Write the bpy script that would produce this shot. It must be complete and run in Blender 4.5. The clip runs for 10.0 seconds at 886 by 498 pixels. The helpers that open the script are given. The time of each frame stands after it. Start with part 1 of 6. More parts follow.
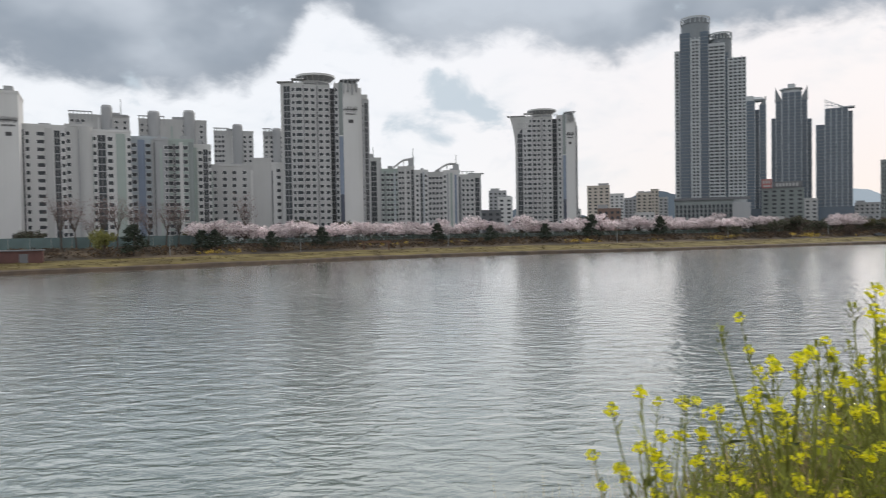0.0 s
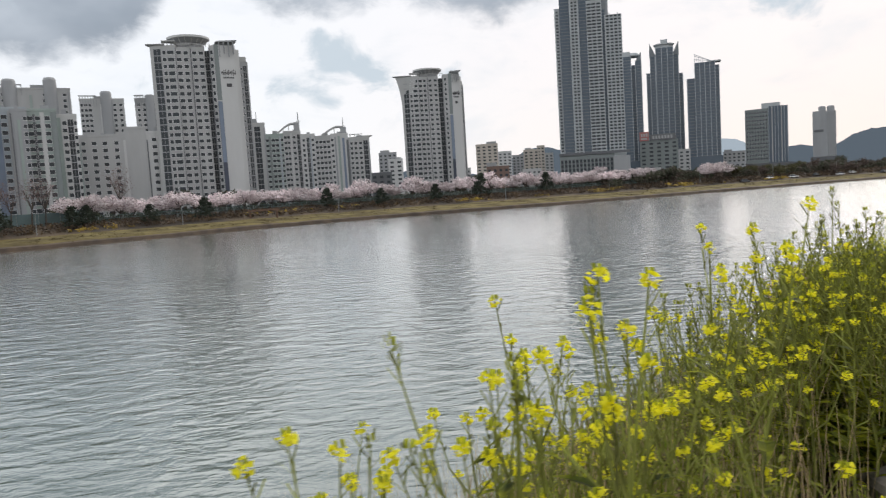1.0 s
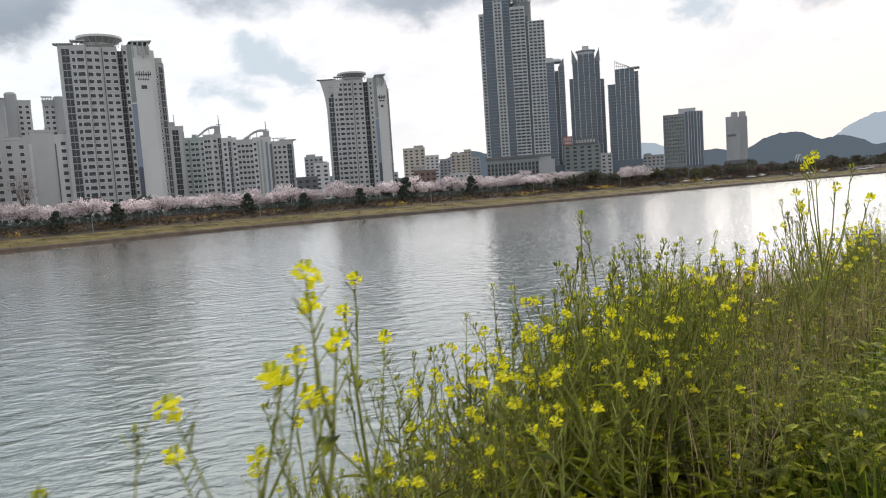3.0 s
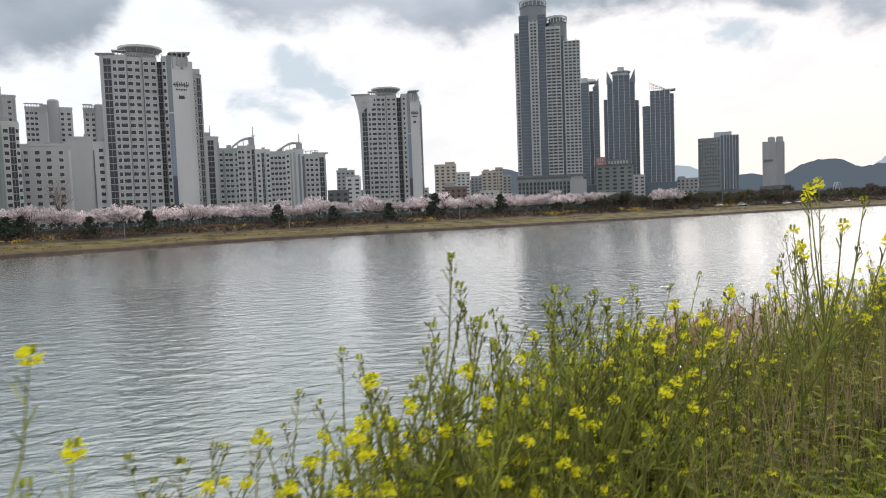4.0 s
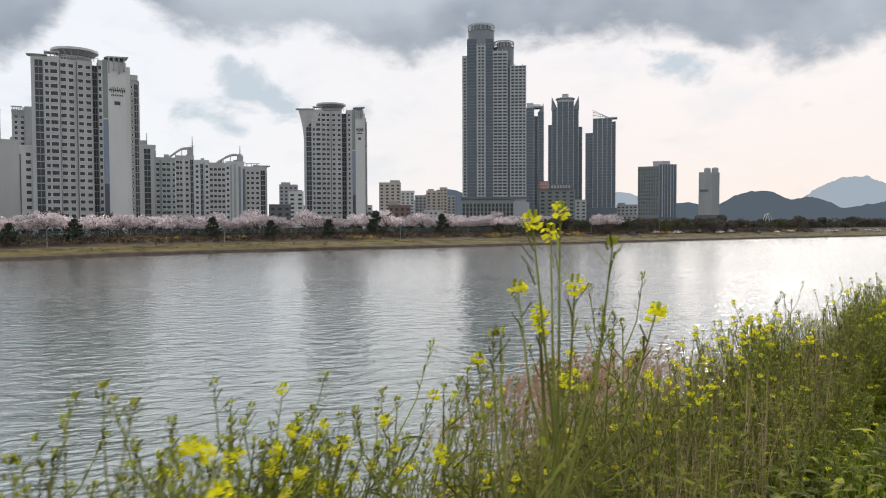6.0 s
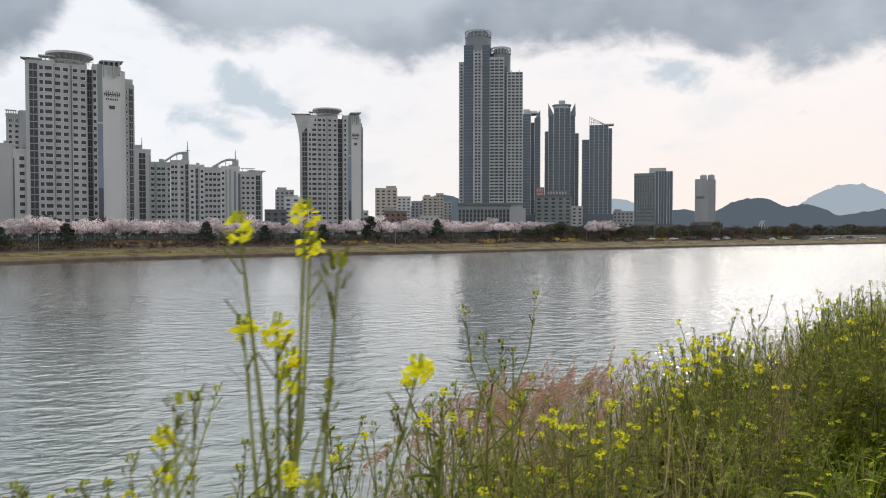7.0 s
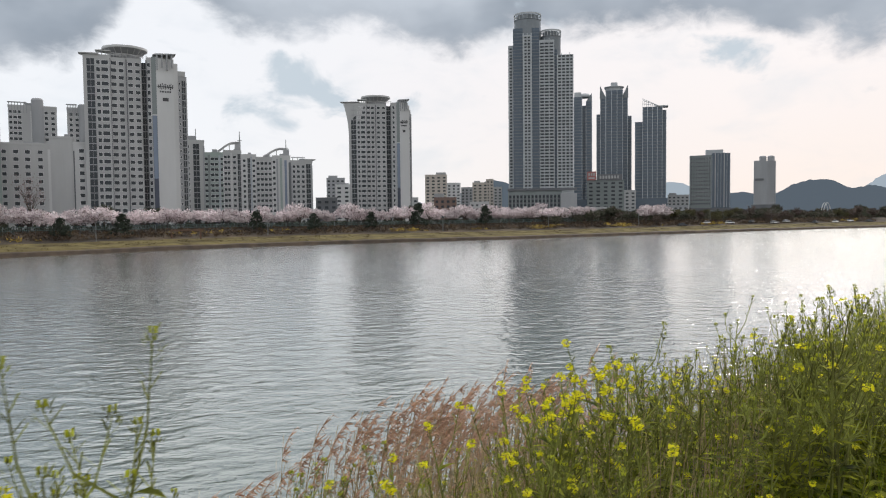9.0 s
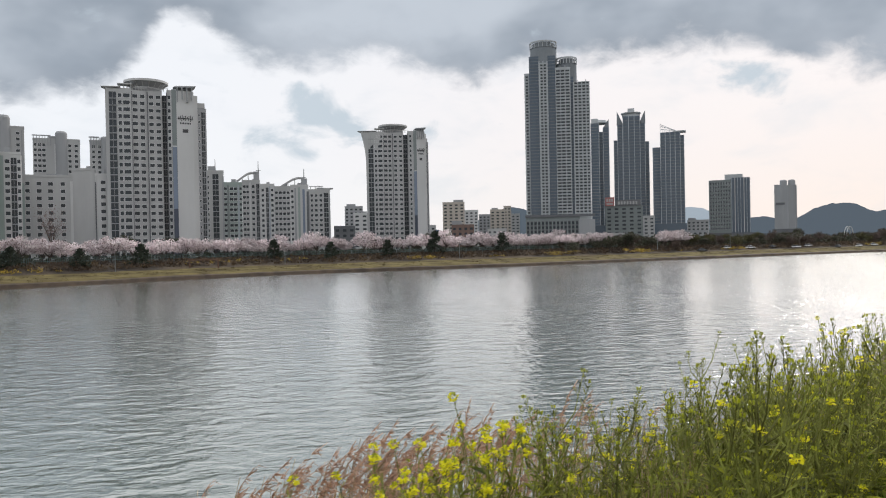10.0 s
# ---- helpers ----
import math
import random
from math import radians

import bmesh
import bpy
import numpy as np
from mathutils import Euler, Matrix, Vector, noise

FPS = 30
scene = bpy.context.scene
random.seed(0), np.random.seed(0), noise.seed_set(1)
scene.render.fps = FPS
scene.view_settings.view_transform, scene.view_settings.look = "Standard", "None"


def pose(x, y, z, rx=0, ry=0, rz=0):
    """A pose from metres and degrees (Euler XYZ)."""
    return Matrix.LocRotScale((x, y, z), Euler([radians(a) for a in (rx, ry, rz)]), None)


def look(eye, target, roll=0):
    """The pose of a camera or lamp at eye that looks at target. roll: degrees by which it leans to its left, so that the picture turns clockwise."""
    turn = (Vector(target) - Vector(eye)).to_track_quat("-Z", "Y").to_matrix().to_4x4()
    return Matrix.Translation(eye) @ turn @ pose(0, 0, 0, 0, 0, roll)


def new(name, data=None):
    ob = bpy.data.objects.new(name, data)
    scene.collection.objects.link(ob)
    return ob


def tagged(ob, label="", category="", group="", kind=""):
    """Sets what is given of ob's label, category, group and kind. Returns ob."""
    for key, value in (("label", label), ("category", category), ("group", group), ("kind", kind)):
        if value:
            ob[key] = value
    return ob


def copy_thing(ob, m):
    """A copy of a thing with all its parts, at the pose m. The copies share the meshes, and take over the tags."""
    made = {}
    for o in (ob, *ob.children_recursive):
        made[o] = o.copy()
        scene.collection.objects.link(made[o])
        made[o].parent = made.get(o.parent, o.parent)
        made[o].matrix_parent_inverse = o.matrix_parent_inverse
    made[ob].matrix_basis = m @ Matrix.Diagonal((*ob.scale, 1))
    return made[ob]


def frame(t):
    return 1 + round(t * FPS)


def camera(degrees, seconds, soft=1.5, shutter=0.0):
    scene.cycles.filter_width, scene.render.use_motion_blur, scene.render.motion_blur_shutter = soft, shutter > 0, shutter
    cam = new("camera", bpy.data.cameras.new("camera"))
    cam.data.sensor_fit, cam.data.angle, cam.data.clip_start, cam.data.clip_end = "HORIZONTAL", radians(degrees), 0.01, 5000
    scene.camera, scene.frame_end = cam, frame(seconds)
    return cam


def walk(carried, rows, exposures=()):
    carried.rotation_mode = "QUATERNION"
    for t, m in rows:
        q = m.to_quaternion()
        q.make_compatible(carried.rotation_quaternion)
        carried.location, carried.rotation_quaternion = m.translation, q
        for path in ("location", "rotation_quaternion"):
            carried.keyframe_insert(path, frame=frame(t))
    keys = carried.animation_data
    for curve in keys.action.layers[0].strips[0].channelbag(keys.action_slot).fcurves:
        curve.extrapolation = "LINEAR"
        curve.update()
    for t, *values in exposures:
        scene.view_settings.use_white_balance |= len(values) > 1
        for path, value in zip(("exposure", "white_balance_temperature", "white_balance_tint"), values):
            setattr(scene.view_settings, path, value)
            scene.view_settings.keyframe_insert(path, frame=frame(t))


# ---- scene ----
cam = camera(62.9, 10.0, soft=1.05, shutter=0.3)
PATH = [
    (0, (-0.227, 1.174, 8.416), (-0.199, 3.173, 8.362), -1.0),
    (0.5, (0.207, 1.584, 8.418), (0.425, 3.569, 8.312), -2.6),
    (1, (0.619, 1.907, 8.421), (0.931, 3.875, 8.252), -3.5),
    (1.5, (0.986, 2.105, 8.423), (1.410, 4.048, 8.218), -4.3),
    (2, (1.370, 2.289, 8.425), (1.827, 4.225, 8.216), -4.7),
    (2.5, (1.820, 2.568, 8.427), (2.346, 4.489, 8.240), -4.4),
    (4, (3.236, 3.728, 8.434), (3.662, 5.678, 8.313), -2.1),
    (4.5, (3.700, 4.074, 8.436), (4.137, 6.025, 8.398), -2.3),
    (5, (4.159, 4.403, 8.438), (4.665, 6.338, 8.392), -1.3),
    (5.5, (4.613, 4.715, 8.440), (5.143, 6.641, 8.348), -0.2),
    (6, (5.062, 5.010, 8.442), (5.639, 6.924, 8.370), -0.2),
    (7.5, (6.379, 5.812, 8.449), (6.963, 7.724, 8.394), 0.1),
    (8, (6.808, 6.055, 8.451), (7.357, 7.977, 8.373), 0.0),
    (8.5, (7.230, 6.287, 8.453), (7.730, 8.221, 8.351), -0.3),
    (9, (7.647, 6.510, 8.456), (8.094, 8.457, 8.363), -0.6),
    (9.5, (8.058, 6.724, 8.458), (8.477, 8.679, 8.412), -0.9),
    (10, (8.463, 6.931, 8.460), (8.861, 8.891, 8.443), -1.1),
]
walk(cam, [(t, look(eye, target, roll)) for t, eye, target, roll in PATH],
     [(0, 0.02), (0.8, 0.06), (1.6, 0.12), (2.6, 0.15), (4.0, 0.15), (4.5, 0.04), (6.0, 0.0), (10, 0.0)])

# ---- light ----
SUN_AZ, SUN_EL = 44.0, 31.0
world = bpy.data.worlds.new("sky")
scene.world = world
world.use_nodes = True


class Nodes:
    """Short hand for wiring node trees."""

    def __init__(self, tree):
        self.t = tree
        tree.nodes.clear()

    def n(self, kind, ins=None):
        node = self.t.nodes.new(kind)
        for k, v in (ins or {}).items():
            self.put(node.inputs[k], v)
        return node

    def put(self, socket, v):
        if isinstance(v, bpy.types.NodeSocket):
            self.t.links.new(v, socket)
        elif isinstance(v, bpy.types.Node):
            self.t.links.new(v.outputs[0], socket)
        else:
            socket.default_value = v

    def math(self, op, a, b=0.0, clamp=False):
        m = self.n("ShaderNodeMath")
        m.operation, m.use_clamp = op, clamp
        self.put(m.inputs[0], a)
        self.put(m.inputs[1], b)
        return m.outputs[0]

    def smooth(self, v, lo, hi):
        m = self.n("ShaderNodeMapRange")
        m.interpolation_type = "SMOOTHSTEP"
        self.put(m.inputs["Value"], v)
        self.put(m.inputs["From Min"], lo)
        self.put(m.inputs["From Max"], hi)
        return m.outputs["Result"]

    def mix(self, f, a, b, blend="MIX"):
        m = self.n("ShaderNodeMix")
        m.data_type, m.blend_type = "RGBA", blend
        self.put(m.inputs["Factor"], f)
        self.put(m.inputs[6], a if not isinstance(a, tuple) else (*a[:3], 1))
        self.put(m.inputs[7], b if not isinstance(b, tuple) else (*b[:3], 1))
        return m.outputs[2]

    def noise(self, vec, scale, detail=4.0, rough=0.55, dist=0.0):
        m = self.n("ShaderNodeTexNoise", ins={"Scale": scale, "Detail": detail, "Roughness": rough, "Distortion": dist})
        if vec is not None:
            self.put(m.inputs["Vector"], vec)
        return m.outputs["Fac"]


w = Nodes(world.node_tree)
way = w.n("ShaderNodeTexCoord").outputs["Generated"]
sep = w.n("ShaderNodeSeparateXYZ", ins={0: way})
dx, dy, dz = sep.outputs
az = w.math("DEGREES", w.math("ARCTAN2", dx, dy))
el = w.math("DEGREES", w.math("ARCSINE", dz))
zz = w.math("ADD", w.math("ABSOLUTE", dz), 0.20)
plane = w.n("ShaderNodeCombineXYZ", ins={0: w.math("DIVIDE", dx, zz), 1: w.math("DIVIDE", dy, zz), 2: 0.3}).outputs[0]
skyt = w.n("ShaderNodeTexSky")
skyt.sky_type, skyt.sun_disc, skyt.sun_elevation, skyt.sun_rotation = "NISHITA", False, radians(SUN_EL), radians(SUN_AZ)
clear = w.mix(1.0, skyt.outputs[0], (0.09, 0.09, 0.09), "MULTIPLY")
# thin bright veil, warmer towards the sun near the horizon
warm = w.math("MULTIPLY", w.smooth(az, -12.0, 45.0), w.smooth(el, 22.0, 3.0))
veil = w.mix(warm, (0.94, 0.96, 1.0), (0.94, 0.84, 0.81))
glow = w.math("MULTIPLY", w.smooth(w.math("ABSOLUTE", w.math("SUBTRACT", az, 30.0)), 45.0, 0.0), w.smooth(w.math("ABSOLUTE", w.math("SUBTRACT", el, 11.0)), 12.0, 0.0))
veil = w.mix(w.math("MULTIPLY", glow, 0.5), veil, (1.0, 0.94, 0.93))
thin = w.n("ShaderNodeCombineXYZ", ins={0: dx, 1: dy, 2: w.math("MULTIPLY", dz, 2.2)}).outputs[0]
veil = w.mix(w.math("MULTIPLY", w.smooth(w.noise(thin, 8.0, 4.0, 0.55, 0.3), 0.48, 0.78), 0.4), veil, (0.66, 0.73, 0.80))
base = w.mix(0.93, clear, veil)
# heavy cloud deck with a ragged lower edge, broken up overhead
puff = w.n("ShaderNodeCombineXYZ", ins={0: dx, 1: dy, 2: w.math("MULTIPLY", dz, 1.7)}).outputs[0]
big = w.noise(puff, 7.0, 4.0, 0.5, 0.2)
fine = w.noise(puff, 22.0, 6.0, 0.6, 0.3)
edge = w.math("ADD", w.math("MULTIPLY", w.math("SUBTRACT", big, 0.5), 4.0), w.math("MULTIPLY", w.math("SUBTRACT", fine, 0.5), 3.2))
foot = w.n("ShaderNodeValToRGB", ins={0: w.math("DIVIDE", w.math("ADD", az, 45.0), 100.0, True)})
ramp = foot.color_ramp.elements
DECK = ((-45, 12.0), (-31, 11.6), (-25, 10.4), (-19, 10.2), (-14, 10.6), (-11, 13.2), (-9, 16.6), (-6, 15.8), (-3, 13.9), (5, 14.2), (9, 14.0), (14, 12.4),
        (18, 13.8), (24, 13.6), (29, 14.4), (33, 14.2), (37, 12.4), (43, 11.2), (54, 12.5))
while len(ramp) < len(DECK):
    ramp.new(0.5)
for stop, (a_, e_) in zip(ramp, DECK):
    stop.position, stop.color = (a_ + 45) / 100, (e_ / 20, e_ / 20, e_ / 20, 1)
rise = w.math("SUBTRACT", w.math("ADD", el, edge), w.math("MULTIPLY", foot.outputs[0], 20.0))
deck = w.smooth(rise, -0.9, 1.3)
lump = w.noise(puff, 4.5, 4.0, 0.48)
cloud = w.mix(w.smooth(lump, 0.35, 0.68), (0.268, 0.32, 0.388), (0.54, 0.595, 0.668))
cloud = w.mix(w.math("MULTIPLY", w.smooth(rise, 3.2, 0.4), 0.4), cloud, (0.358, 0.40, 0.46))
above = w.smooth(el, 18.5, 22.0)
cloud = w.mix(above, cloud, w.mix(w.smooth(lump, 0.40, 0.62), (0.80, 0.84, 0.90), (1.5, 1.5, 1.5)))
# the veiled sun brightens the cloud round it, above the deck
sun_way = (math.sin(radians(SUN_AZ)) * math.cos(radians(SUN_EL)), math.cos(radians(SUN_AZ)) * math.cos(radians(SUN_EL)), math.sin(radians(SUN_EL)))
near_sun = w.math("ADD", w.math("ADD", w.math("MULTIPLY", dx, sun_way[0]), w.math("MULTIPLY", dy, sun_way[1])), w.math("MULTIPLY", dz, sun_way[2]))
halo = w.math("MULTIPLY", w.math("POWER", w.math("MAXIMUM", near_sun, 0.0), 5.0), above)
cloud = w.mix(w.math("MULTIPLY", halo, 0.9), cloud, (1.35, 1.28, 1.25))
base = w.mix(w.math("MULTIPLY", deck, 0.95), base, cloud)
# loose blue-grey scraps below it
scrapn = w.noise(w.n("ShaderNodeCombineXYZ", ins={0: w.math("MULTIPLY", az, 0.2), 1: w.math("MULTIPLY", el, 0.3), 2: 7.2}).outputs[0], 1.0, 5.0, 0.55, 0.3)


def scrap_at(a_, e_, wide, high):
    return w.math("MULTIPLY", w.smooth(w.math("ABSOLUTE", w.math("SUBTRACT", az, a_)), wide, wide * 0.15), w.smooth(w.math("ABSOLUTE", w.math("SUBTRACT", el, e_)), high, high * 0.15))


patch = w.math("MAXIMUM", scrap_at(2.4, 9.3, 7.5, 5.0), w.math("MAXIMUM", w.math("MULTIPLY", scrap_at(33.6, 11.5, 3.8, 1.8), 0.85), w.math("MULTIPLY", scrap_at(9.0, 8.2, 6.0, 2.6), 0.8)))
scrap = w.math("MULTIPLY", w.smooth(w.math("ADD", w.math("MULTIPLY", scrapn, 1.5), w.math("MULTIPLY", patch, 0.36)), 0.92, 1.2), w.math("MULTIPLY", w.smooth(el, 4.0, 7.0), w.smooth(el, 30.0, 14.0)))
base = w.mix(w.math("MULTIPLY", scrap, 0.9), base, (0.55, 0.635, 0.71))
bg = w.n("ShaderNodeBackground", ins={"Color": base, "Strength": 1.0})
w.n("ShaderNodeOutputWorld", ins={0: bg.outputs[0]})

sun_data = bpy.data.lights.new("sun", "SUN")
sun_data.energy, sun_data.angle, sun_data.color = 1.4, radians(11.0), (1.0, 0.93, 0.84)
sun = new("sun", sun_data)
a_, e_ = radians(SUN_AZ), radians(SUN_EL)
sun.matrix_world = look((200 * math.sin(a_) * math.cos(e_), 200 * math.cos(a_) * math.cos(e_), 200 * math.sin(e_)), (0, 0, 0))


# ---- materials ----
def material(name, color, rough=0.7, metal=0.0, vary=0.15, scale=1.0, bump=0.2, dist=0.01, color2=None, per_object=0.0, island=0.0,
             translucent=0.0, coords="Object", stretch=(1, 1, 1), fine=12.0, spec=0.5):
    m = bpy.data.materials.new(name)
    m.use_nodes = True
    k = Nodes(m.node_tree)
    vec = k.n("ShaderNodeMapping", ins={"Vector": k.n("ShaderNodeTexCoord").outputs[coords], "Scale": stretch}).outputs[0]
    a = k.noise(vec, scale, 5.0)
    b = k.noise(vec, scale * fine, 4.0, 0.65)
    dark = tuple(c * (1 - vary) for c in color)
    light = tuple(min(1, c * (1 + vary)) for c in (color2 or color))
    col = k.mix(k.smooth(a, 0.3, 0.7), dark, light)
    col = k.mix(k.math("MULTIPLY", b, 0.6 * vary + 0.05), col, tuple(c * 0.55 for c in color))
    if per_object or island:
        r = k.n("ShaderNodeObjectInfo").outputs["Random"] if per_object else k.n("ShaderNodeNewGeometry").outputs["Random Per Island"]
        amount = per_object or island
        hsv = k.n("ShaderNodeHueSaturation", ins={"Color": col, "Value": k.math("ADD", k.math("MULTIPLY", r, 2 * amount), 1 - amount)})
        col = hsv.outputs[0]
    bsdf = k.n("ShaderNodeBsdfPrincipled", ins={"Base Color": col, "Metallic": metal, "Specular IOR Level": spec,
               "Roughness": k.math("ADD", k.math("MULTIPLY", b, 0.2), rough - 0.1)})
    if bump:
        k.put(bsdf.inputs["Normal"], k.n("ShaderNodeBump", ins={"Strength": bump, "Distance": dist, "Height": b}))
    out = bsdf.outputs[0]
    if translucent:
        tr = k.n("ShaderNodeBsdfTranslucent", ins={"Color": col})
        out = k.n("ShaderNodeMixShader", ins={0: translucent, 1: out, 2: tr.outputs[0]}).outputs[0]
    k.n("ShaderNodeOutputMaterial", ins={0: out})
    return m


def water_material():
    m = bpy.data.materials.new("river_water")
    m.use_nodes = True
    k = Nodes(m.node_tree)
    pos = k.n("ShaderNodeTexCoord").outputs["Object"]
    v1 = k.n("ShaderNodeMapping", ins={"Vector": pos, "Rotation": (0, 0, radians(12)), "Scale": (0.6, 1.0, 1)}).outputs[0]
    v2 = k.n("ShaderNodeMapping", ins={"Vector": pos, "Rotation": (0, 0, radians(-8)), "Scale": (2.0, 3.4, 1)}).outputs[0]
    v3 = k.n("ShaderNodeMapping", ins={"Vector": pos, "Scale": (0.02, 0.035, 1)}).outputs[0]
    h1 = k.noise(v1, 1.0, 2.5, 0.5, 0.5)
    h2 = k.noise(v2, 1.0, 2.0, 0.55, 0.4)
    gust = k.smooth(k.noise(v3, 1.0, 3.0), 0.3, 0.7)
    v0 = k.n("ShaderNodeMapping", ins={"Vector": pos, "Rotation": (0, 0, radians(10)), "Scale": (0.2, 0.36, 1)}).outputs[0]
    swell = k.math("MULTIPLY", k.noise(v0, 1.0, 2.0, 0.55, 0.8), 0.05)
    h = k.math("ADD", k.math("ADD", swell, k.math("MULTIPLY", h1, 0.125)), k.math("MULTIPLY", h2, k.math("ADD", k.math("MULTIPLY", gust, 0.018), 0.024)))
    bump = k.n("ShaderNodeBump", ins={"Strength": 1.0, "Distance": 1.0, "Height": h})
    col = k.mix(gust, (0.078, 0.108, 0.096), (0.092, 0.121, 0.109))
    under = k.n("ShaderNodeBsdfDiffuse", ins={"Color": col})
    gloss = k.n("ShaderNodeBsdfGlossy", ins={"Color": (0.96, 0.975, 0.965, 1), "Roughness": 0.15, "Normal": bump})
    mirror = k.n("ShaderNodeFresnel", ins={"IOR": 1.75})
    mixed = k.n("ShaderNodeMixShader", ins={0: k.math("ADD", k.math("MULTIPLY", mirror.outputs[0], 1.4), 0.05, True), 1: under.outputs[0], 2: gloss.outputs[0]})
    k.n("ShaderNodeOutputMaterial", ins={0: mixed.outputs[0]})
    return m


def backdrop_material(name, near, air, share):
    """Far wooded hills through kilometres of air: forest colour with haze painted as glow."""
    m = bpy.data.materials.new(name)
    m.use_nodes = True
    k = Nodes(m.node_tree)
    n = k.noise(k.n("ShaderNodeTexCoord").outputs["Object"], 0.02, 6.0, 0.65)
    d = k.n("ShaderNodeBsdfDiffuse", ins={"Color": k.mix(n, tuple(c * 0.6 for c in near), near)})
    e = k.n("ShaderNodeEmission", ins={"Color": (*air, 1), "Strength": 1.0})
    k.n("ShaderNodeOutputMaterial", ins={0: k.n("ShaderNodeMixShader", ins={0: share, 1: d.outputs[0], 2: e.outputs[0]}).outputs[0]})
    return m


def glass_wall(name, color, rough=0.12, vary=0.3):
    m = bpy.data.materials.new(name)
    m.use_nodes = True
    k = Nodes(m.node_tree)
    n = k.noise(k.n("ShaderNodeTexCoord").outputs["Object"], 0.35, 3.0)
    r = k.n("ShaderNodeObjectInfo").outputs["Random"]
    f = k.math("ADD", k.math("MULTIPLY", n, 0.6), k.math("MULTIPLY", r, 0.4))
    col = k.mix(f, tuple(c * (1 - vary) for c in color), tuple(c * (1 + vary) for c in color))
    bsdf = k.n("ShaderNodeBsdfPrincipled", ins={"Base Color": col, "Roughness": rough, "IOR": 1.45})
    k.n("ShaderNodeOutputMaterial", ins={0: bsdf.outputs[0]})
    return m


M_WATER = water_material()
M_GRASSB = material("bank_grass", (0.108, 0.086, 0.042), 0.95, spec=0.1, vary=0.35, scale=0.15, bump=0.6, dist=0.1, color2=(0.135, 0.112, 0.048), fine=25.0)
M_MUD = material("bank_mud", (0.06, 0.04, 0.025), 0.8, vary=0.4, scale=0.3, bump=0.6, dist=0.06)
M_SLOPE = material("slope_scrub", (0.045, 0.034, 0.025), 0.95, vary=0.45, scale=0.12, bump=0.8, dist=0.2, color2=(0.07, 0.05, 0.03), fine=20.0)
M_CITY = material("city_ground", (0.08, 0.08, 0.075), 0.95, spec=0.0, vary=0.2, scale=0.03)
M_SOIL = material("slope_soil", (0.10, 0.075, 0.045), 0.95, vary=0.4, scale=1.2, bump=0.8, dist=0.04)
M_PATH = material("path_concrete", (0.36, 0.34, 0.31), 0.9, vary=0.2, scale=1.5, bump=0.4, dist=0.006)
M_WHITE = material("white_render", (0.50, 0.505, 0.505), 0.85, vary=0.06, scale=0.08, bump=0.05, stretch=(1, 1, 0.25))
M_PALE = material("pale_render", (0.395, 0.40, 0.40), 0.85, vary=0.08, scale=0.1, bump=0.05, stretch=(1, 1, 0.25))
M_GREY = material("grey_render", (0.31, 0.32, 0.33), 0.85, vary=0.08, scale=0.1, bump=0.05, stretch=(1, 1, 0.25))
M_DGREY = material("dark_grey_render", (0.13, 0.135, 0.145), 0.8, vary=0.1, scale=0.1, bump=0.05)
M_GREEN = material("sage_render", (0.30, 0.35, 0.33), 0.85, vary=0.07, scale=0.1, bump=0.05)
M_BLUE = material("slate_blue_render", (0.19, 0.23, 0.30), 0.85, vary=0.07, scale=0.1, bump=0.05)
M_ICE = material("ice_blue_render", (0.35, 0.39, 0.42), 0.85, vary=0.07, scale=0.1, bump=0.05)
M_SAGEGREY = material("grey_green_render", (0.21, 0.235, 0.235), 0.85, vary=0.07, scale=0.1, bump=0.05)
M_BEIGE = material("beige_render", (0.45, 0.41, 0.36), 0.85, vary=0.07, scale=0.1, bump=0.05)
M_BRICKRED = material("brown_brick_wall", (0.19, 0.13, 0.11), 0.85, vary=0.15, scale=0.3, bump=0.05)
M_NAVY = material("navy_render", (0.07, 0.08, 0.11), 0.8, vary=0.1, scale=0.1, bump=0.05)
M_STONE = material("tower_cladding", (0.41, 0.435, 0.45), 0.75, vary=0.08, scale=0.08, bump=0.05)
M_FRAME = material("window_frame_paint", (0.66, 0.66, 0.67), 0.6, vary=0.05, scale=0.5, bump=0)
M_PANE = glass_wall("window_pane", (0.03, 0.036, 0.043), 0.3)
M_CURTAIN = glass_wall("blue_curtain_glass", (0.085, 0.11, 0.14), 0.15)
M_CURTAIN2 = glass_wall("grey_tinted_glass", (0.17, 0.19, 0.205), 0.2)
M_MULLION = material("metal_mullion", (0.40, 0.43, 0.46), 0.5, metal=0.4, vary=0.05, scale=0.4, bump=0)
# sign red is greyed to paint in the haze of distance
M_SIGNRED = material("hazed_red_sign_board", (0.36, 0.14, 0.13), 0.6, vary=0.08, scale=0.2, bump=0)
M_INK = material("dark_lettering", (0.05, 0.05, 0.055), 0.6, vary=0.05, scale=1.0, bump=0)
M_STEEL = material("painted_steel", (0.25, 0.27, 0.27), 0.5, metal=0.5, vary=0.1, scale=2.0, bump=0)
M_FENCE = material("teal_mesh_fence", (0.085, 0.13, 0.13), 0.7, vary=0.2, scale=0.3, bump=0)
M_RUST = material("brown_timber", (0.12, 0.07, 0.045), 0.8, vary=0.25, scale=1.5, bump=0.3)
M_BARK = material("bark", (0.075, 0.06, 0.05), 0.95, vary=0.35, scale=3.0, bump=0.6, dist=0.03, stretch=(1, 1, 0.3))


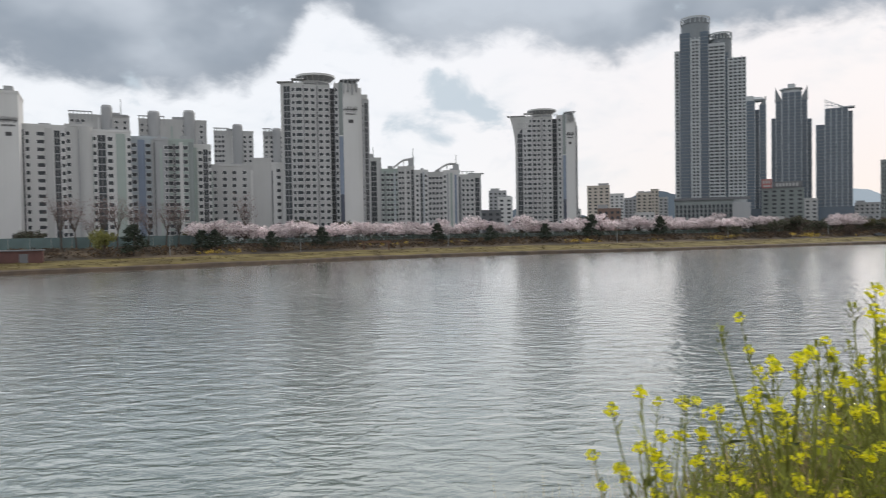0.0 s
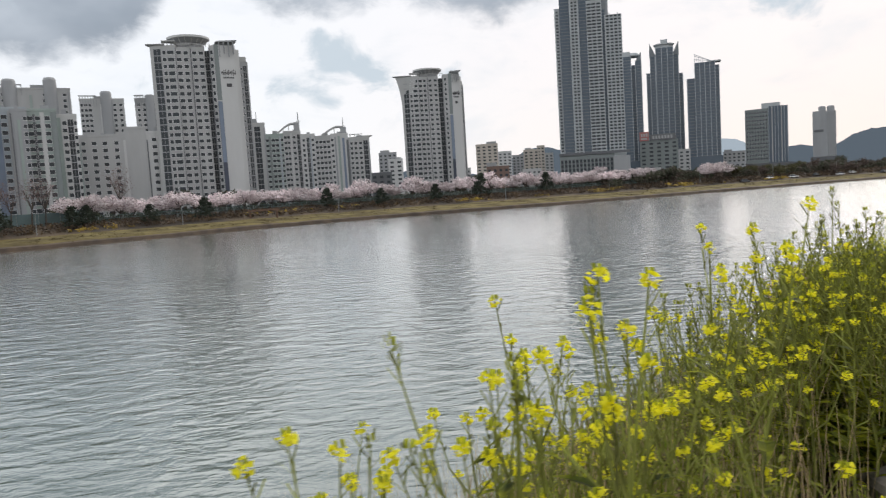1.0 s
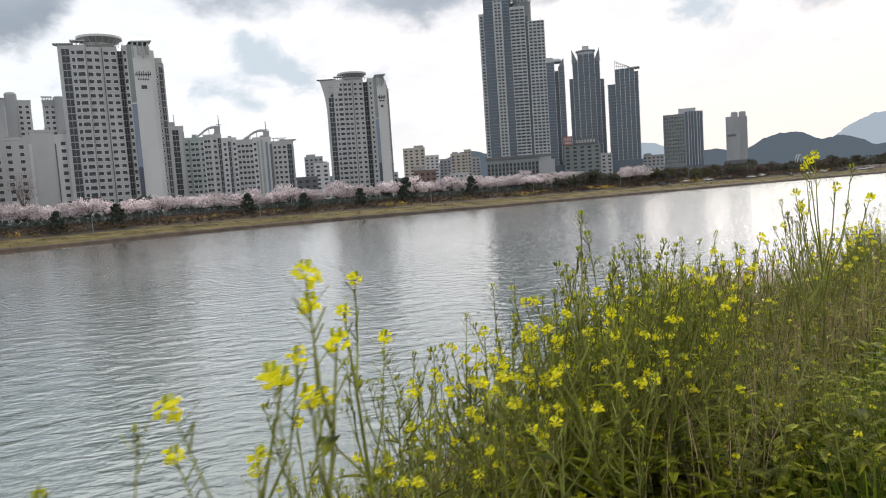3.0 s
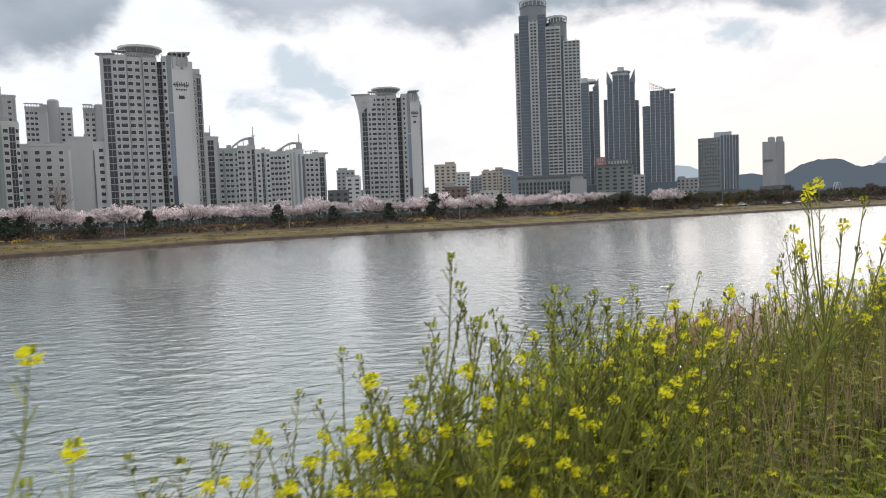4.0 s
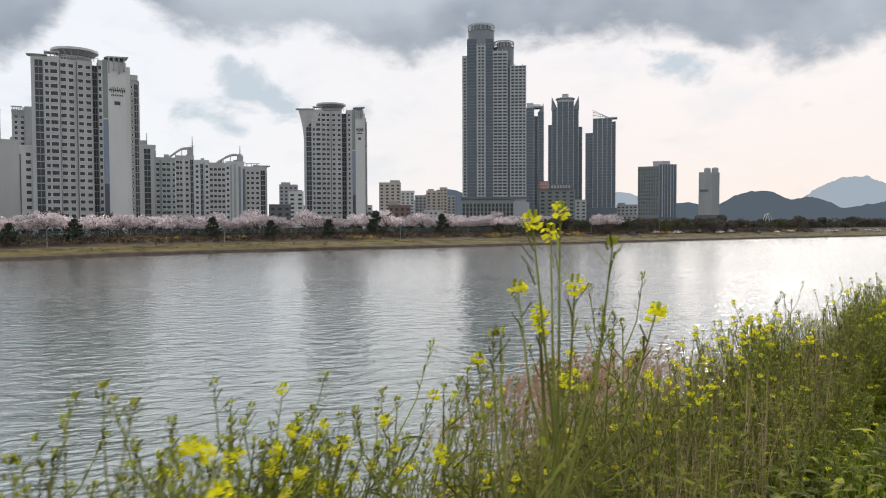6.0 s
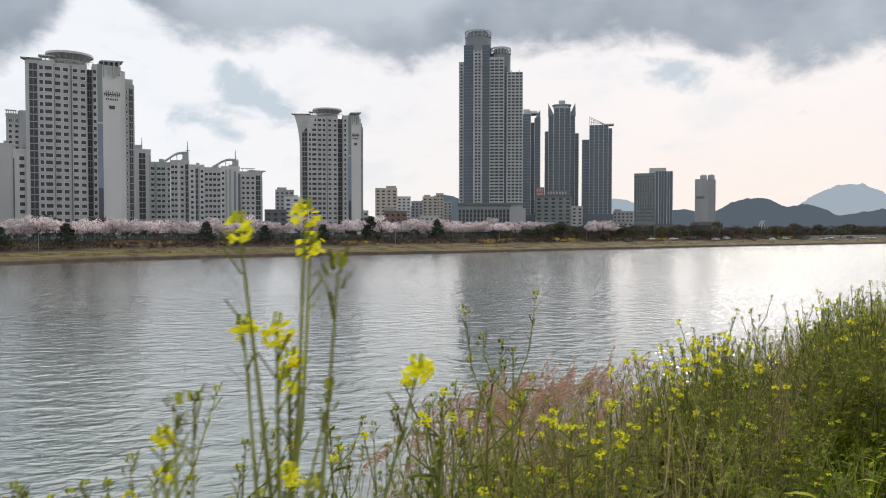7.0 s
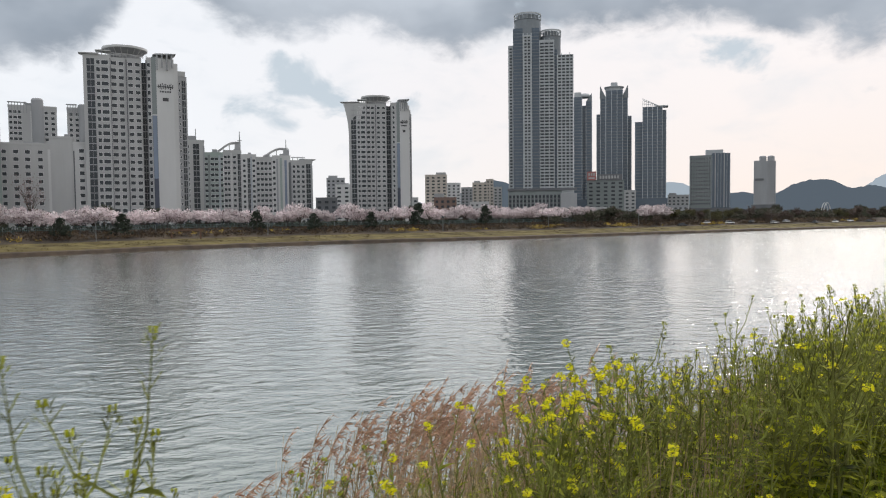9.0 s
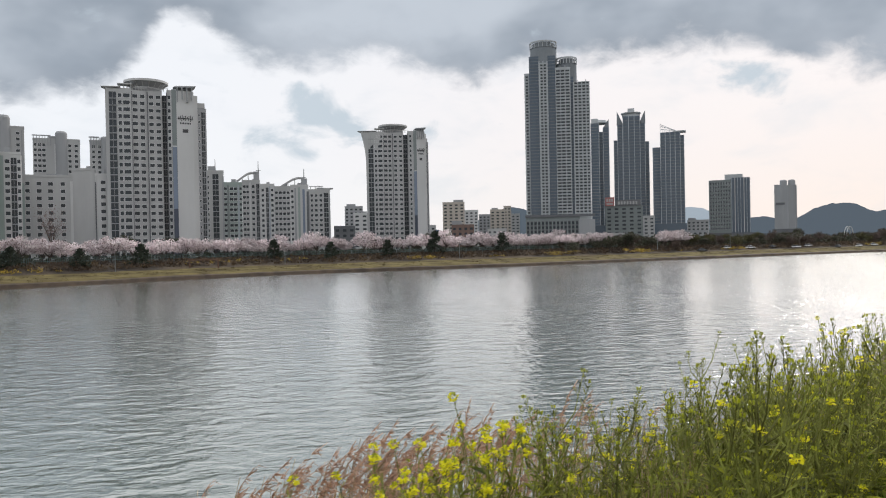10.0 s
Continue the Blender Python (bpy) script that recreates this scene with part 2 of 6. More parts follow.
# ---- mesh helpers ----
class Geo:
    """Collects vertices and faces, each face with a material slot."""

    def __init__(self):
        self.v, self.f, self.m = [], [], []

    def add(self, verts, faces, slot=0):
        o = len(self.v)
        self.v += [tuple(p) for p in verts]
        self.f += [tuple(i + o for i in q) for q in faces]
        self.m += [slot] * len(faces)

    def box(self, x0, x1, y0, y1, z0, z1, slot=0):
        p = [(x, y, z) for z in (z0, z1) for y in (y0, y1) for x in (x0, x1)]
        self.add(p, [(0, 2, 3, 1), (4, 5, 7, 6), (0, 1, 5, 4), (2, 6, 7, 3), (0, 4, 6, 2), (1, 3, 7, 5)], slot)

    def prism(self, poly, z0, z1, slot=0, top=None):
        n = len(poly)
        t = top or poly
        self.add([(x, y, z0) for x, y in poly] + [(x, y, z1) for x, y in t],
                 [(i, (i + 1) % n, n + (i + 1) % n, n + i) for i in range(n)] + [tuple(range(n, 2 * n)), tuple(range(n - 1, -1, -1))], slot)

    def lathe(self, profile, cx=0.0, cy=0.0, n=28, slot=0):
        rings = [[(cx + r * math.cos(2 * math.pi * i / n), cy + r * math.sin(2 * math.pi * i / n), z) for i in range(n)] for r, z in profile]
        faces = [(j * n + i, j * n + (i + 1) % n, (j + 1) * n + (i + 1) % n, (j + 1) * n + i) for j in range(len(rings) - 1) for i in range(n)]
        self.add([p for r in rings for p in r], faces, slot)

    def tube(self, pts, radii, n=5, slot=0):
        ring = []
        for i, p in enumerate(pts):
            d = Vector(pts[min(i + 1, len(pts) - 1)]) - Vector(pts[max(i - 1, 0)])
            d = d.normalized() if d.length > 1e-6 else Vector((0, 0, 1))
            s = d.cross(Vector((0.31, 0.95, 0.05))).normalized()
            t = d.cross(s)
            ring.append([Vector(p) + radii[i] * (math.cos(2 * math.pi * k / n) * s + math.sin(2 * math.pi * k / n) * t) for k in range(n)])
        self.add([q for r in ring for q in r],
                 [(j * n + i, j * n + (i + 1) % n, (j + 1) * n + (i + 1) % n, (j + 1) * n + i) for j in range(len(pts) - 1) for i in range(n)], slot)

    def arrays(self, verts, faces, slots):
        o = len(self.v)
        self.v += [tuple(p) for p in verts]
        self.f += [tuple(i + o for i in q) for q in faces]
        self.m += list(slots)

    def mesh(self, name, mats):
        me = bpy.data.meshes.new(name)
        me.from_pydata(self.v, [], self.f)
        for m in mats:
            me.materials.append(m)
        if len(mats) > 1:
            me.polygons.foreach_set("material_index", self.m)
        me.validate()
        me.update()
        return me


def part(name, geo, mats, parent=None, label="", m=None):
    """One mesh object, under its thing or part where a parent is given."""
    mats = mats if isinstance(mats, (list, tuple)) else [mats]
    me = geo if isinstance(geo, bpy.types.Mesh) else geo.mesh(name, mats)
    ob = new(name, me)
    if parent:
        ob.parent = parent
    if m is not None:
        ob.matrix_basis = m
    return tagged(ob, label)


def thing(name, m, label, category, group="", kind=""):
    ob = new(name)
    ob.matrix_basis = m
    return tagged(ob, label, category, group, kind)


# ---- ground and water ----
UX, UY = 0.81, 0.587


def path_line(x):
    """The walked path's own line on top of the near embankment."""
    if x < 8:
        return 0.57 + 0.725 * x
    k = 0.395 * 25 * (1 - math.exp(-(x - 8) / 25))
    return 0.57 + 0.725 * 8 + 0.33 * (x - 8) + k


SHORE = [(-3000, -700), (-800, -80), (-300, 90), (-150, 134), (-96, 157), (-52, 183), (-20, 210), (8, 224), (85, 243), (151, 265), (246, 299), (367, 328),
         (600, 400), (1000, 540), (1600, 760), (4000, 1650)]


def shore(x):
    xs, ys = [p[0] for p in SHORE], [p[1] for p in SHORE]
    return float(np.mean([np.interp(x + d, xs, ys) for d in (-18, -9, 0, 9, 18)]))


def near_z(wd):
    """Height of the near embankment by the distance from the path towards the water."""
    return float(np.interp(wd, [-400, -14, -6, 1.0, 1.1, 3.3, 11.5, 16], [6.5, 6.5, 6.8, 6.8, 6.72, 6.2, 0.0, -2.5]))


def far_z(d):
    return float(np.interp(d, [-14, -2, 0, 0.6, 3, 9, 17, 20, 31, 36, 5000], [-2.5, -0.6, 0.05, 0.9, 1.5, 1.8, 2.2, 2.4, 4.5, 4.6, 5.0]))


def build_ground():
    xs = list(np.concatenate([np.linspace(-3000, -400, 14), np.linspace(-380, -20, 60), np.linspace(-18, 45, 80), np.linspace(48, 460, 80), np.linspace(480, 4000, 24)]))
    near_w = [-2600, -400, -60, -14, -6, -3, -1, 0.4, 1.0, 1.1, 2, 2.7, 3.3, 4, 5, 6, 7.5, 9, 10.5, 11.5, 13, 16]
    far_d = [-14, -6, -2, -0.5, 0, 0.6, 1.6, 3, 6, 9, 13, 17, 20, 24, 28, 31, 36, 60, 150, 500, 1500, 3200]
    g = Geo()
    for x in xs:
        c, s = path_line(x), shore(x)
        for q in near_w:
            y = c + q / 0.81
            rough = 0.0 if q < 1.25 else 0.12 * noise.noise((x * 0.6, y * 0.6, 3))
            g.v.append((x, y, near_z(q) + rough))
        for d in far_d:
            wob = 1.2 * noise.noise((x * 0.03, 5.0, 0)) + 0.5 * noise.noise((x * 0.15, 9.0, 0))
            y = s + d + (wob if -7 < d < 10 else 0)
            rough = 0.0 if d < 0.3 or d > 36 else 0.22 * noise.noise((x * 0.12, d * 0.2, 1))
            g.v.append((x, y, far_z(d) + rough))
    rows = len(near_w) + len(far_d)
    order = near_w + far_d
    for i in range(len(xs) - 1):
        for j in range(rows - 1):
            a = i * rows + j
            g.f.append((a, a + rows, a + rows + 1, a + 1))
            if j < len(near_w):
                q = near_w[j]
                slot = 5 if -3.2 < q < 1.0 else (3 if q >= 1.0 else 1)
            else:
                d = order[j]
                slot = 2 if d < 1.5 else (1 if d < 19 else (4 if d < 36 else 0))
            g.m.append(slot)
    ob = part("ground", g, [M_CITY, M_GRASSB, M_MUD, M_SOIL, M_SLOPE, M_PATH])
    tagged(ob, "grassy river banks, brown scrub slope and city ground", "ground", kind="structure")


build_ground()
g = Geo()
g.add([(-3500, -3000, 0), (4500, -3000, 0), (4500, 2600, 0), (-3500, 2600, 0)], [(0, 1, 2, 3)])
tagged(part("water", g, M_WATER), "rippled grey-green river water reflecting the sky", "river", kind="structure")


def hills(name, base, spans, depth, mat, label):
    """A wooded ridge: a row of bumps given as (azimuth, half width, height), at a distance."""
    g = Geo()
    az = np.linspace(-45, 75, 700)
    for row in range(7):
        f = row / 6
        for k in az:
            top = 0.0
            for c, hw, h in spans:
                top = max(top, h * max(0.0, math.cos(min(1.0, abs(k - c) / hw) * math.pi / 2)) ** 1.15)
            top *= 1 + 0.10 * noise.noise((k * 0.35, row * 0.3, base * 0.01)) + 0.07 * noise.noise((k * 1.9, row, 2.0)) + 0.035 * noise.noise((k * 6.0, row, 3.0))
            r = base + depth * f
            g.v.append((r * math.sin(radians(k)), r * math.cos(radians(k)), 2 + top * math.sin(f * math.pi / 2) ** 0.8))
    n = len(az)
    g.f = [(j * n + i, j * n + i + 1, (j + 1) * n + i + 1, (j + 1) * n + i) for j in range(6) for i in range(n - 1)]
    g.m = [0] * len(g.f)
    ob = part(name, g, mat)
    for p in ob.data.polygons:
        p.use_smooth = True
    tagged(ob, label, "hills", kind="structure")


# distance haze is painted into both ridges as a bluish glow
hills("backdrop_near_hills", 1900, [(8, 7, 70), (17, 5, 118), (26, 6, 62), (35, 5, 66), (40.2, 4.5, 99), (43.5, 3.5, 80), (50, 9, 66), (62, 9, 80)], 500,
      backdrop_material("near_hill_hazed_woods", (0.05, 0.06, 0.05), (0.115, 0.145, 0.185), 0.78), "dark wooded hills in blue haze")
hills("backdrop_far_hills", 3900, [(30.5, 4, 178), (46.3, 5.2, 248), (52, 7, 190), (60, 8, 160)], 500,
      backdrop_material("far_hill_painted_haze", (0.06, 0.07, 0.07), (0.40, 0.47, 0.54), 0.9), "mountain far behind the hills, paled by painted blue haze")


# ---- buildings ----
def window_mesh(wd, ht):
    """A framed window as one skin: outer return, frame face, reveal and pane."""
    f, d = 0.09, 0.12
    x, z = wd / 2, ht / 2
    g = Geo()
    loops = [(x, z, 0.02), (x, z, -d), (x - f, z - f, -d), (x - f, z - f, -0.03)]
    v = [(sx * a, y, sz * b) for a, b, y in loops for sx, sz in ((-1, -1), (1, -1), (1, 1), (-1, 1))]
    faces = [(i * 4 + k, i * 4 + (k + 1) % 4, i * 4 + 4 + (k + 1) % 4, i * 4 + 4 + k) for i in range(3) for k in range(4)]
    g.add(v, faces)
    p = Geo()
    p.add([(-x + f, -0.04, -z + f), (x - f, -0.04, -z + f), (x - f, -0.04, z - f), (-x + f, -0.04, z - f)], [(0, 1, 2, 3)])
    return g.mesh("window", [M_FRAME]), p.mesh("pane", [M_PANE])


def strip_mesh(x0, x1, y0, z0, pitch, floors, sill, pane, depth=0.3):
    """A column of windows as one folded skin: projecting sill, recessed pane, flush wall, floor by floor."""
    prof, slots = [(y0 + 0.1, z0)], []
    for k in range(floors):
        z = z0 + k * pitch
        prof += [(y0 - depth, z + sill[0]), (y0 - depth, z + sill[1]), (y0 - 0.04, z + sill[1]), (y0 - 0.04, z + pane), (y0 - 0.1, z + pane + 0.1), (y0 - 0.1, z + pitch)]
        slots += [1, 1, 1, 0, 1, 1]
    g = Geo()
    g.v = [(x, y, z) for y, z in prof for x in (x0, x1)]
    g.f = [(2 * i, 2 * i + 1, 2 * i + 3, 2 * i + 2) for i in range(len(prof) - 1)]
    g.m = slots
    return g


WINDOWS = {}


def windows(house, p0, p1, cols, floors, z0, pitch, ht=1.35, skip=0.0, seed=1):
    """Rows of windows on the wall from p0 to p1 (plan points); cols: (metres from p0, width)."""
    rnd = random.Random(seed)
    dx_, dy_ = p1[0] - p0[0], p1[1] - p0[1]
    ln = math.hypot(dx_, dy_)
    ang = math.degrees(math.atan2(dy_, dx_))
    for c, wd in cols:
        key = (round(wd, 1), round(ht, 1))
        if key not in WINDOWS:
            WINDOWS[key] = window_mesh(wd, ht)
        for k in range(floors):
            if rnd.random() < skip:
                continue
            frame_mesh, pane_mesh = WINDOWS[key]
            ob = part("window", frame_mesh, None, house, m=pose(p0[0] + dx_ * c / ln, p0[1] + dy_ * c / ln, z0 + (k + 0.5) * pitch, 0, 0, ang))
            part("pane", pane_mesh, None, ob)


def balconies(house, p0, p1, x0, x1, floors, z0, pitch, name="balcony_column"):
    """A recessed dark glazed column crossed by pale floor slabs."""
    ang = math.degrees(math.atan2(p1[1] - p0[1], p1[0] - p0[0]))
    g = Geo()
    g.box(x0, x1, -0.08, 0.3, 0, floors * pitch, 1)
    for k in range(floors):
        g.box(x0 - 0.05, x1 + 0.05, -0.4, 0.02, k * pitch - 0.05, k * pitch + 0.3)
        g.box((x0 + x1) / 2 - 0.06, (x0 + x1) / 2 + 0.06, -0.2, 0.02, k * pitch + 0.55, (k + 1) * pitch - 0.1)
    part(name, g, [M_GREY, M_PANE], house, m=pose(p0[0], p0[1], z0, 0, 0, ang))


def wall(house, poly, z1, mat, z0=0.0, label="", name="wall"):
    g = Geo()
    g.prism(poly, z0, z1)
    return part(name, g, mat, house, label)


def script_sign(house, p0, p1, c, z, wd, ht):
    """Curly unreadable lettering as dark strokes, with a short bar line and a number bar under it."""
    ang = math.degrees(math.atan2(p1[1] - p0[1], p1[0] - p0[0]))
    g = Geo()
    n = 9
    for i in range(n):
        x = -wd / 2 + wd * (i + 0.5) / n
        h = ht * (0.55 + 0.45 * ((i * 37) % 5) / 4)
        g.add([(x - 0.22, -0.07, z - h / 2), (x + 0.08, -0.07, z - h / 2), (x + 0.38, -0.07, z + h / 2), (x + 0.08, -0.07, z + h / 2)], [(0, 1, 2, 3)])
        g.box(x - wd / n / 2, x + wd / n / 2, -0.07, 0.0, z - ht * 0.12, z + ht * 0.02)
    for i in range(7):
        x = -wd * 0.32 + wd * 0.64 * i / 6
        g.box(x - 0.22, x + 0.22, -0.07, 0.0, z - ht * 0.95, z - ht * 0.68)
    part("lettering", g, M_INK, house, "dark script lettering", m=pose(p0[0] + (p1[0] - p0[0]) * c, p0[1] + (p1[1] - p0[1]) * c, 0, 0, 0, ang))
    g = Geo()
    g.box(-wd * 0.18, wd * 0.18, -0.07, 0.0, z - ht * 2.3, z - ht * 1.75)
    part("number_bar", g, M_INK, house, m=pose(p0[0] + (p1[0] - p0[0]) * c, p0[1] + (p1[1] - p0[1]) * c, 0, 0, 0, ang))


def saucer(house, x, y, z, r):
    # core and flare are greyer than the rim: underside shade put into the colour
    g = Geo()
    g.lathe([(r * 0.64, -1.5), (r * 0.64, 1.0), (r * 0.68, 1.1), (r * 0.96, 2.9), (r * 0.96, 3.2), (0.01, 3.2)], x, y, 36)
    part("rooftop_saucer", g, M_GREY, house, "round flared rooftop saucer")
    g = Geo()
    g.lathe([(r * 0.96, 2.75), (r * 1.01, 2.85), (r * 1.01, 3.7), (r * 0.95, 3.7), (r * 0.95, 2.75)], x, y, 36)
    part("saucer_rim", g, M_WHITE, house)
    g = Geo()
    g.lathe([(r * 0.645, 0.3), (r * 0.67, 0.3), (r * 0.67, 0.8), (r * 0.645, 0.8)], x, y, 36)
    part("saucer_band", g, M_WHITE, house)
    for i in range(18):
        a = 2 * math.pi * i / 18
        c, s_ = math.cos(a), math.sin(a)
        g = Geo()
        g.tube([(x + r * 0.67 * c, y + r * 0.67 * s_, 0.4), (x + r * 0.95 * c, y + r * 0.95 * s_, 2.9)], [0.14, 0.14], 4)
        part("saucer_rib", g, M_WHITE, house)


def big_tower(centre, rot, H, floors, kx, label, flare):
    """A tall apartment tower of folded bays with a blank end wall and a rooftop saucer."""
    house = thing("apartment_tower", pose(centre[0], centre[1], 4.6, 0, 0, rot), label, "apartment tower", "apartment towers")
    pitch = (H - 1.6) / floors
    L0, F1, F2, S0, S1, C1, W0, W1, W2, R0 = kx
    # left bay, flared outwards at the top where the real one is
    lo = L0 + flare
    p = [(lo, 2.5), (F1, 1.0), (F1, 16), (lo + 1, 17)]
    wall(house, p, H * 0.72, M_PALE)
    g = Geo()
    steps = 6
    for i in range(steps + 1):
        f0 = i / steps
        g.v += [(qx, qy, H * (0.72 + 0.28 * f0)) for qx, qy in ((lo - flare * f0 ** 2, 2.5), (F1, 1.0), (F1, 16), (lo + 1, 17))]
    g.f = [(i * 4 + k, i * 4 + (k + 1) % 4, i * 4 + 4 + (k + 1) % 4, i * 4 + 4 + k) for i in range(steps) for k in range(4)] + [(steps * 4, steps * 4 + 1, steps * 4 + 2, steps * 4 + 3)]
    g.m = [0] * len(g.f)
    part("flared_bay", g, M_PALE, house)
    wall(house, [(F1, 1.6), (F2, 2.4), (F2, 16), (F1, 16)], H - 0.6, M_PALE)
    wall(house, [(F2, 2.1), (S0, 2.6), (S0, 16), (F2, 16)], H - 0.6, M_PALE)
    wall(house, [(S0, 5.0), (S1, 5.0), (S1, 16), (S0, 16)], H - 2.0, M_DGREY)
    wall(house, [(S1, 1.2), (C1, 0.8), (C1, 16), (S1, 16)], H, M_PALE)
    wall(house, [(C1, 0.8), (W0, 0.2), (W0, 16), (C1, 16)], H + 0.3, M_SAGEGREY, label="grey-green corner strip")
    wall(house, [(W0, 0.0), (W1, 1.0), (W1, 16), (W0, 16)], H - 0.2, M_WHITE, label="blank white end wall")
    wall(house, [(W1, 2.5), (W2, 3.0), (W2, 17), (W1, 17)], H - 1.5, M_WHITE)
    wall(house, [(W2, 8), (R0, 9.5), (R0, 20), (W2, 20)], H - 5.5, M_GREY)
    g = Geo()
    g.box(C1 + 0.1, W0 - 0.1, 0.12, 0.7, 0, H * 0.29)
    part("dark_strip", g, M_NAVY, house, m=pose(0, -0.25, 0))
    g = Geo()
    g.box(C1 + 0.1, W0 - 0.1, -0.13, 0.7, H * 0.29, H * 0.66)
    part("blue_strip", g, M_BLUE, house)
    for k in (0.29, 0.47, 0.66):
        g = Geo()
        g.box(C1, W0 + 0.05, -0.1, 0.8, H * k, H * k + 0.5)
        part("string_course", g, M_WHITE, house)
    # dark proud boxes stand in for the shade of recess lines at the folds
    for gx, gy in ((F1, 1.3), (F2, 2.15), (S1, 1.1)):
        g = Geo()
        g.box(gx - 0.18, gx + 0.18, gy - 0.25, gy + 1.0, 0, H - 1.2)
        part("fold_shade_strip", g, M_DGREY, house)
    # openings
    wl = math.hypot(F1 - lo, 1.5)
    windows(house, (lo, 2.5), (F1, 1.0), [(wl * 0.56, 1.5), (wl * 0.81, 2.7)], floors, 0, pitch, 1.7)
    balconies(house, (lo, 2.5), (F1, 1.0), wl * 0.14, wl * 0.42, floors, 0, pitch)
    wl = F2 - F1
    windows(house, (F1, 1.6), (F2, 2.4), [(wl * 0.22, 2.1), (wl * 0.68, 1.9)], floors, 0, pitch, 1.6)
    wl = S0 - F2
    windows(house, (F2, 2.1), (S0, 2.6), [(wl * 0.25, 1.9), (wl * 0.74, 1.9)], floors, 0, pitch, 1.5)
    balconies(house, (S0, 5), (S1, 5), 0.1, S1 - S0 - 0.1, floors, 0, pitch, "stair_glazing")
    windows(house, (S1, 1.2), (C1, 0.8), [((C1 - S1) * 0.5, min(1.3, (C1 - S1) * 0.7))], floors, 0, pitch, 1.7)
    balconies(house, (W2, 8), (R0, 9.5), (R0 - W2) * 0.5, (R0 - W2) * 0.9, floors - 2, 0, pitch)
    windows(house, (W2, 8), (R0, 9.5), [((R0 - W2) * 0.22, 0.9)], floors - 2, 0, pitch, 1.1)
    script_sign(house, (W0, 0.0), (W1, 1.0), 0.5, H - 11.5, (W1 - W0) * 0.9, 2.6)
    # roof fins, posts and saucer
    g = Geo()
    g.prism([(L0 - 0.6, 2.2), (F1 - 4.0, 1.0), (F1 - 4.0, 6), (L0 - 0.6, 6)], H + 0.1, H + 0.5, 0, [(L0 - 1.6, 2.0), (F1 - 4.0, 0.8), (F1 - 4.0, 6), (L0 - 1.6, 6)])
    for x in np.linspace(F1 - 4.2, F1 - 0.2, 4):
        g.box(x - 0.18, x + 0.18, 1.4, 1.8, H, H + 1.4)
    g.prism([(F1 - 5.2, 0.9), (F1 + 0.4, 0.7), (F1 + 0.4, 5), (F1 - 5.2, 5)], H + 1.4, H + 1.8)
    part("roof_fin", g, M_PALE, house)
    g = Geo()
    for x in np.linspace(F1 + 0.4, F2, 6):
        g.box(x - 0.12, x + 0.12, 1.9, 2.2, H - 0.6, H + 1.2)
    for zz_ in (0.2, 1.0):
        g.box(F1, F2 + 0.5, 2.0, 2.1, H + zz_, H + zz_ + 0.2)
    for x in np.linspace(F2 + 0.4, S1 + 0.4, 6):
        g.box(x - 0.1, x + 0.1, 2.4, 2.6, H - 0.6, H + 0.8)
    g.box(F2, S1 + 0.6, 2.4, 2.5, H + 0.7, H + 0.85)
    part("parapet_rail", g, M_PALE, house)
    g = Geo()
    for i, x in enumerate(np.linspace(W0 + 0.5, W1 - 0.7, 4)):
        g.box(x - 0.25, x + 0.25, -0.35, 1.6, H - 5.0 + (i % 2) * 1.2, H + 1.2)
    g.prism([(C1 + 0.6, 0.6), (W1 - 0.2, -0.6), (W1 - 0.2, 6), (C1 + 0.6, 6)], H + 1.2, H + 1.8, 0, [(C1 + 1.6, 0.6), (W1 + 1.0, -0.9), (W1 + 0.6, 6), (C1 + 1.6, 6)])
    g.box(W0 + 0.2, W1 - 1.0, 1.8, 6, H - 0.3, H + 1.2)
    part("roof_crown", g, M_GREY, house)
    g = Geo()
    g.box(W2 - 0.4, R0 - 0.6, 8.6, 12, H - 5.5, H - 3.4)
    part("roof_box", g, M_PALE, house)
    wall(house, [(F1 - 1, 6), (S0, 6), (S0, 15), (F1 - 1, 15)], H + 0.6, M_PALE, H - 0.6, name="plant_room")
    sx = (F1 + S0) / 2 - 0.3
    before = set(scene.collection.objects)
    saucer(house, sx, 8.6, 0, 8.6)
    for ob in set(scene.collection.objects) - before:
        ob.matrix_basis = pose(0, 0, H + 0.5)
    return house


big_tower((-46.0, 321.6), 9.5, 69.2, 24, (-19.6, -9.8, -3.8, 1.8, 3.6, 5.5, 7.3, 14.1, 15.7, 19.5),
          "tall pale apartment tower with rooftop saucer and lettered end wall", 0.0)
big_tower((66.6, 431.8), -8.0, 70.4, 24, (-20.0, -6.4, -1.0, 5.3, 7.8, 11.3, 13.1, 18.0, 18.9, 20.4),
          "pale apartment tower flaring at its roof corner, with a rooftop saucer", 3.2)


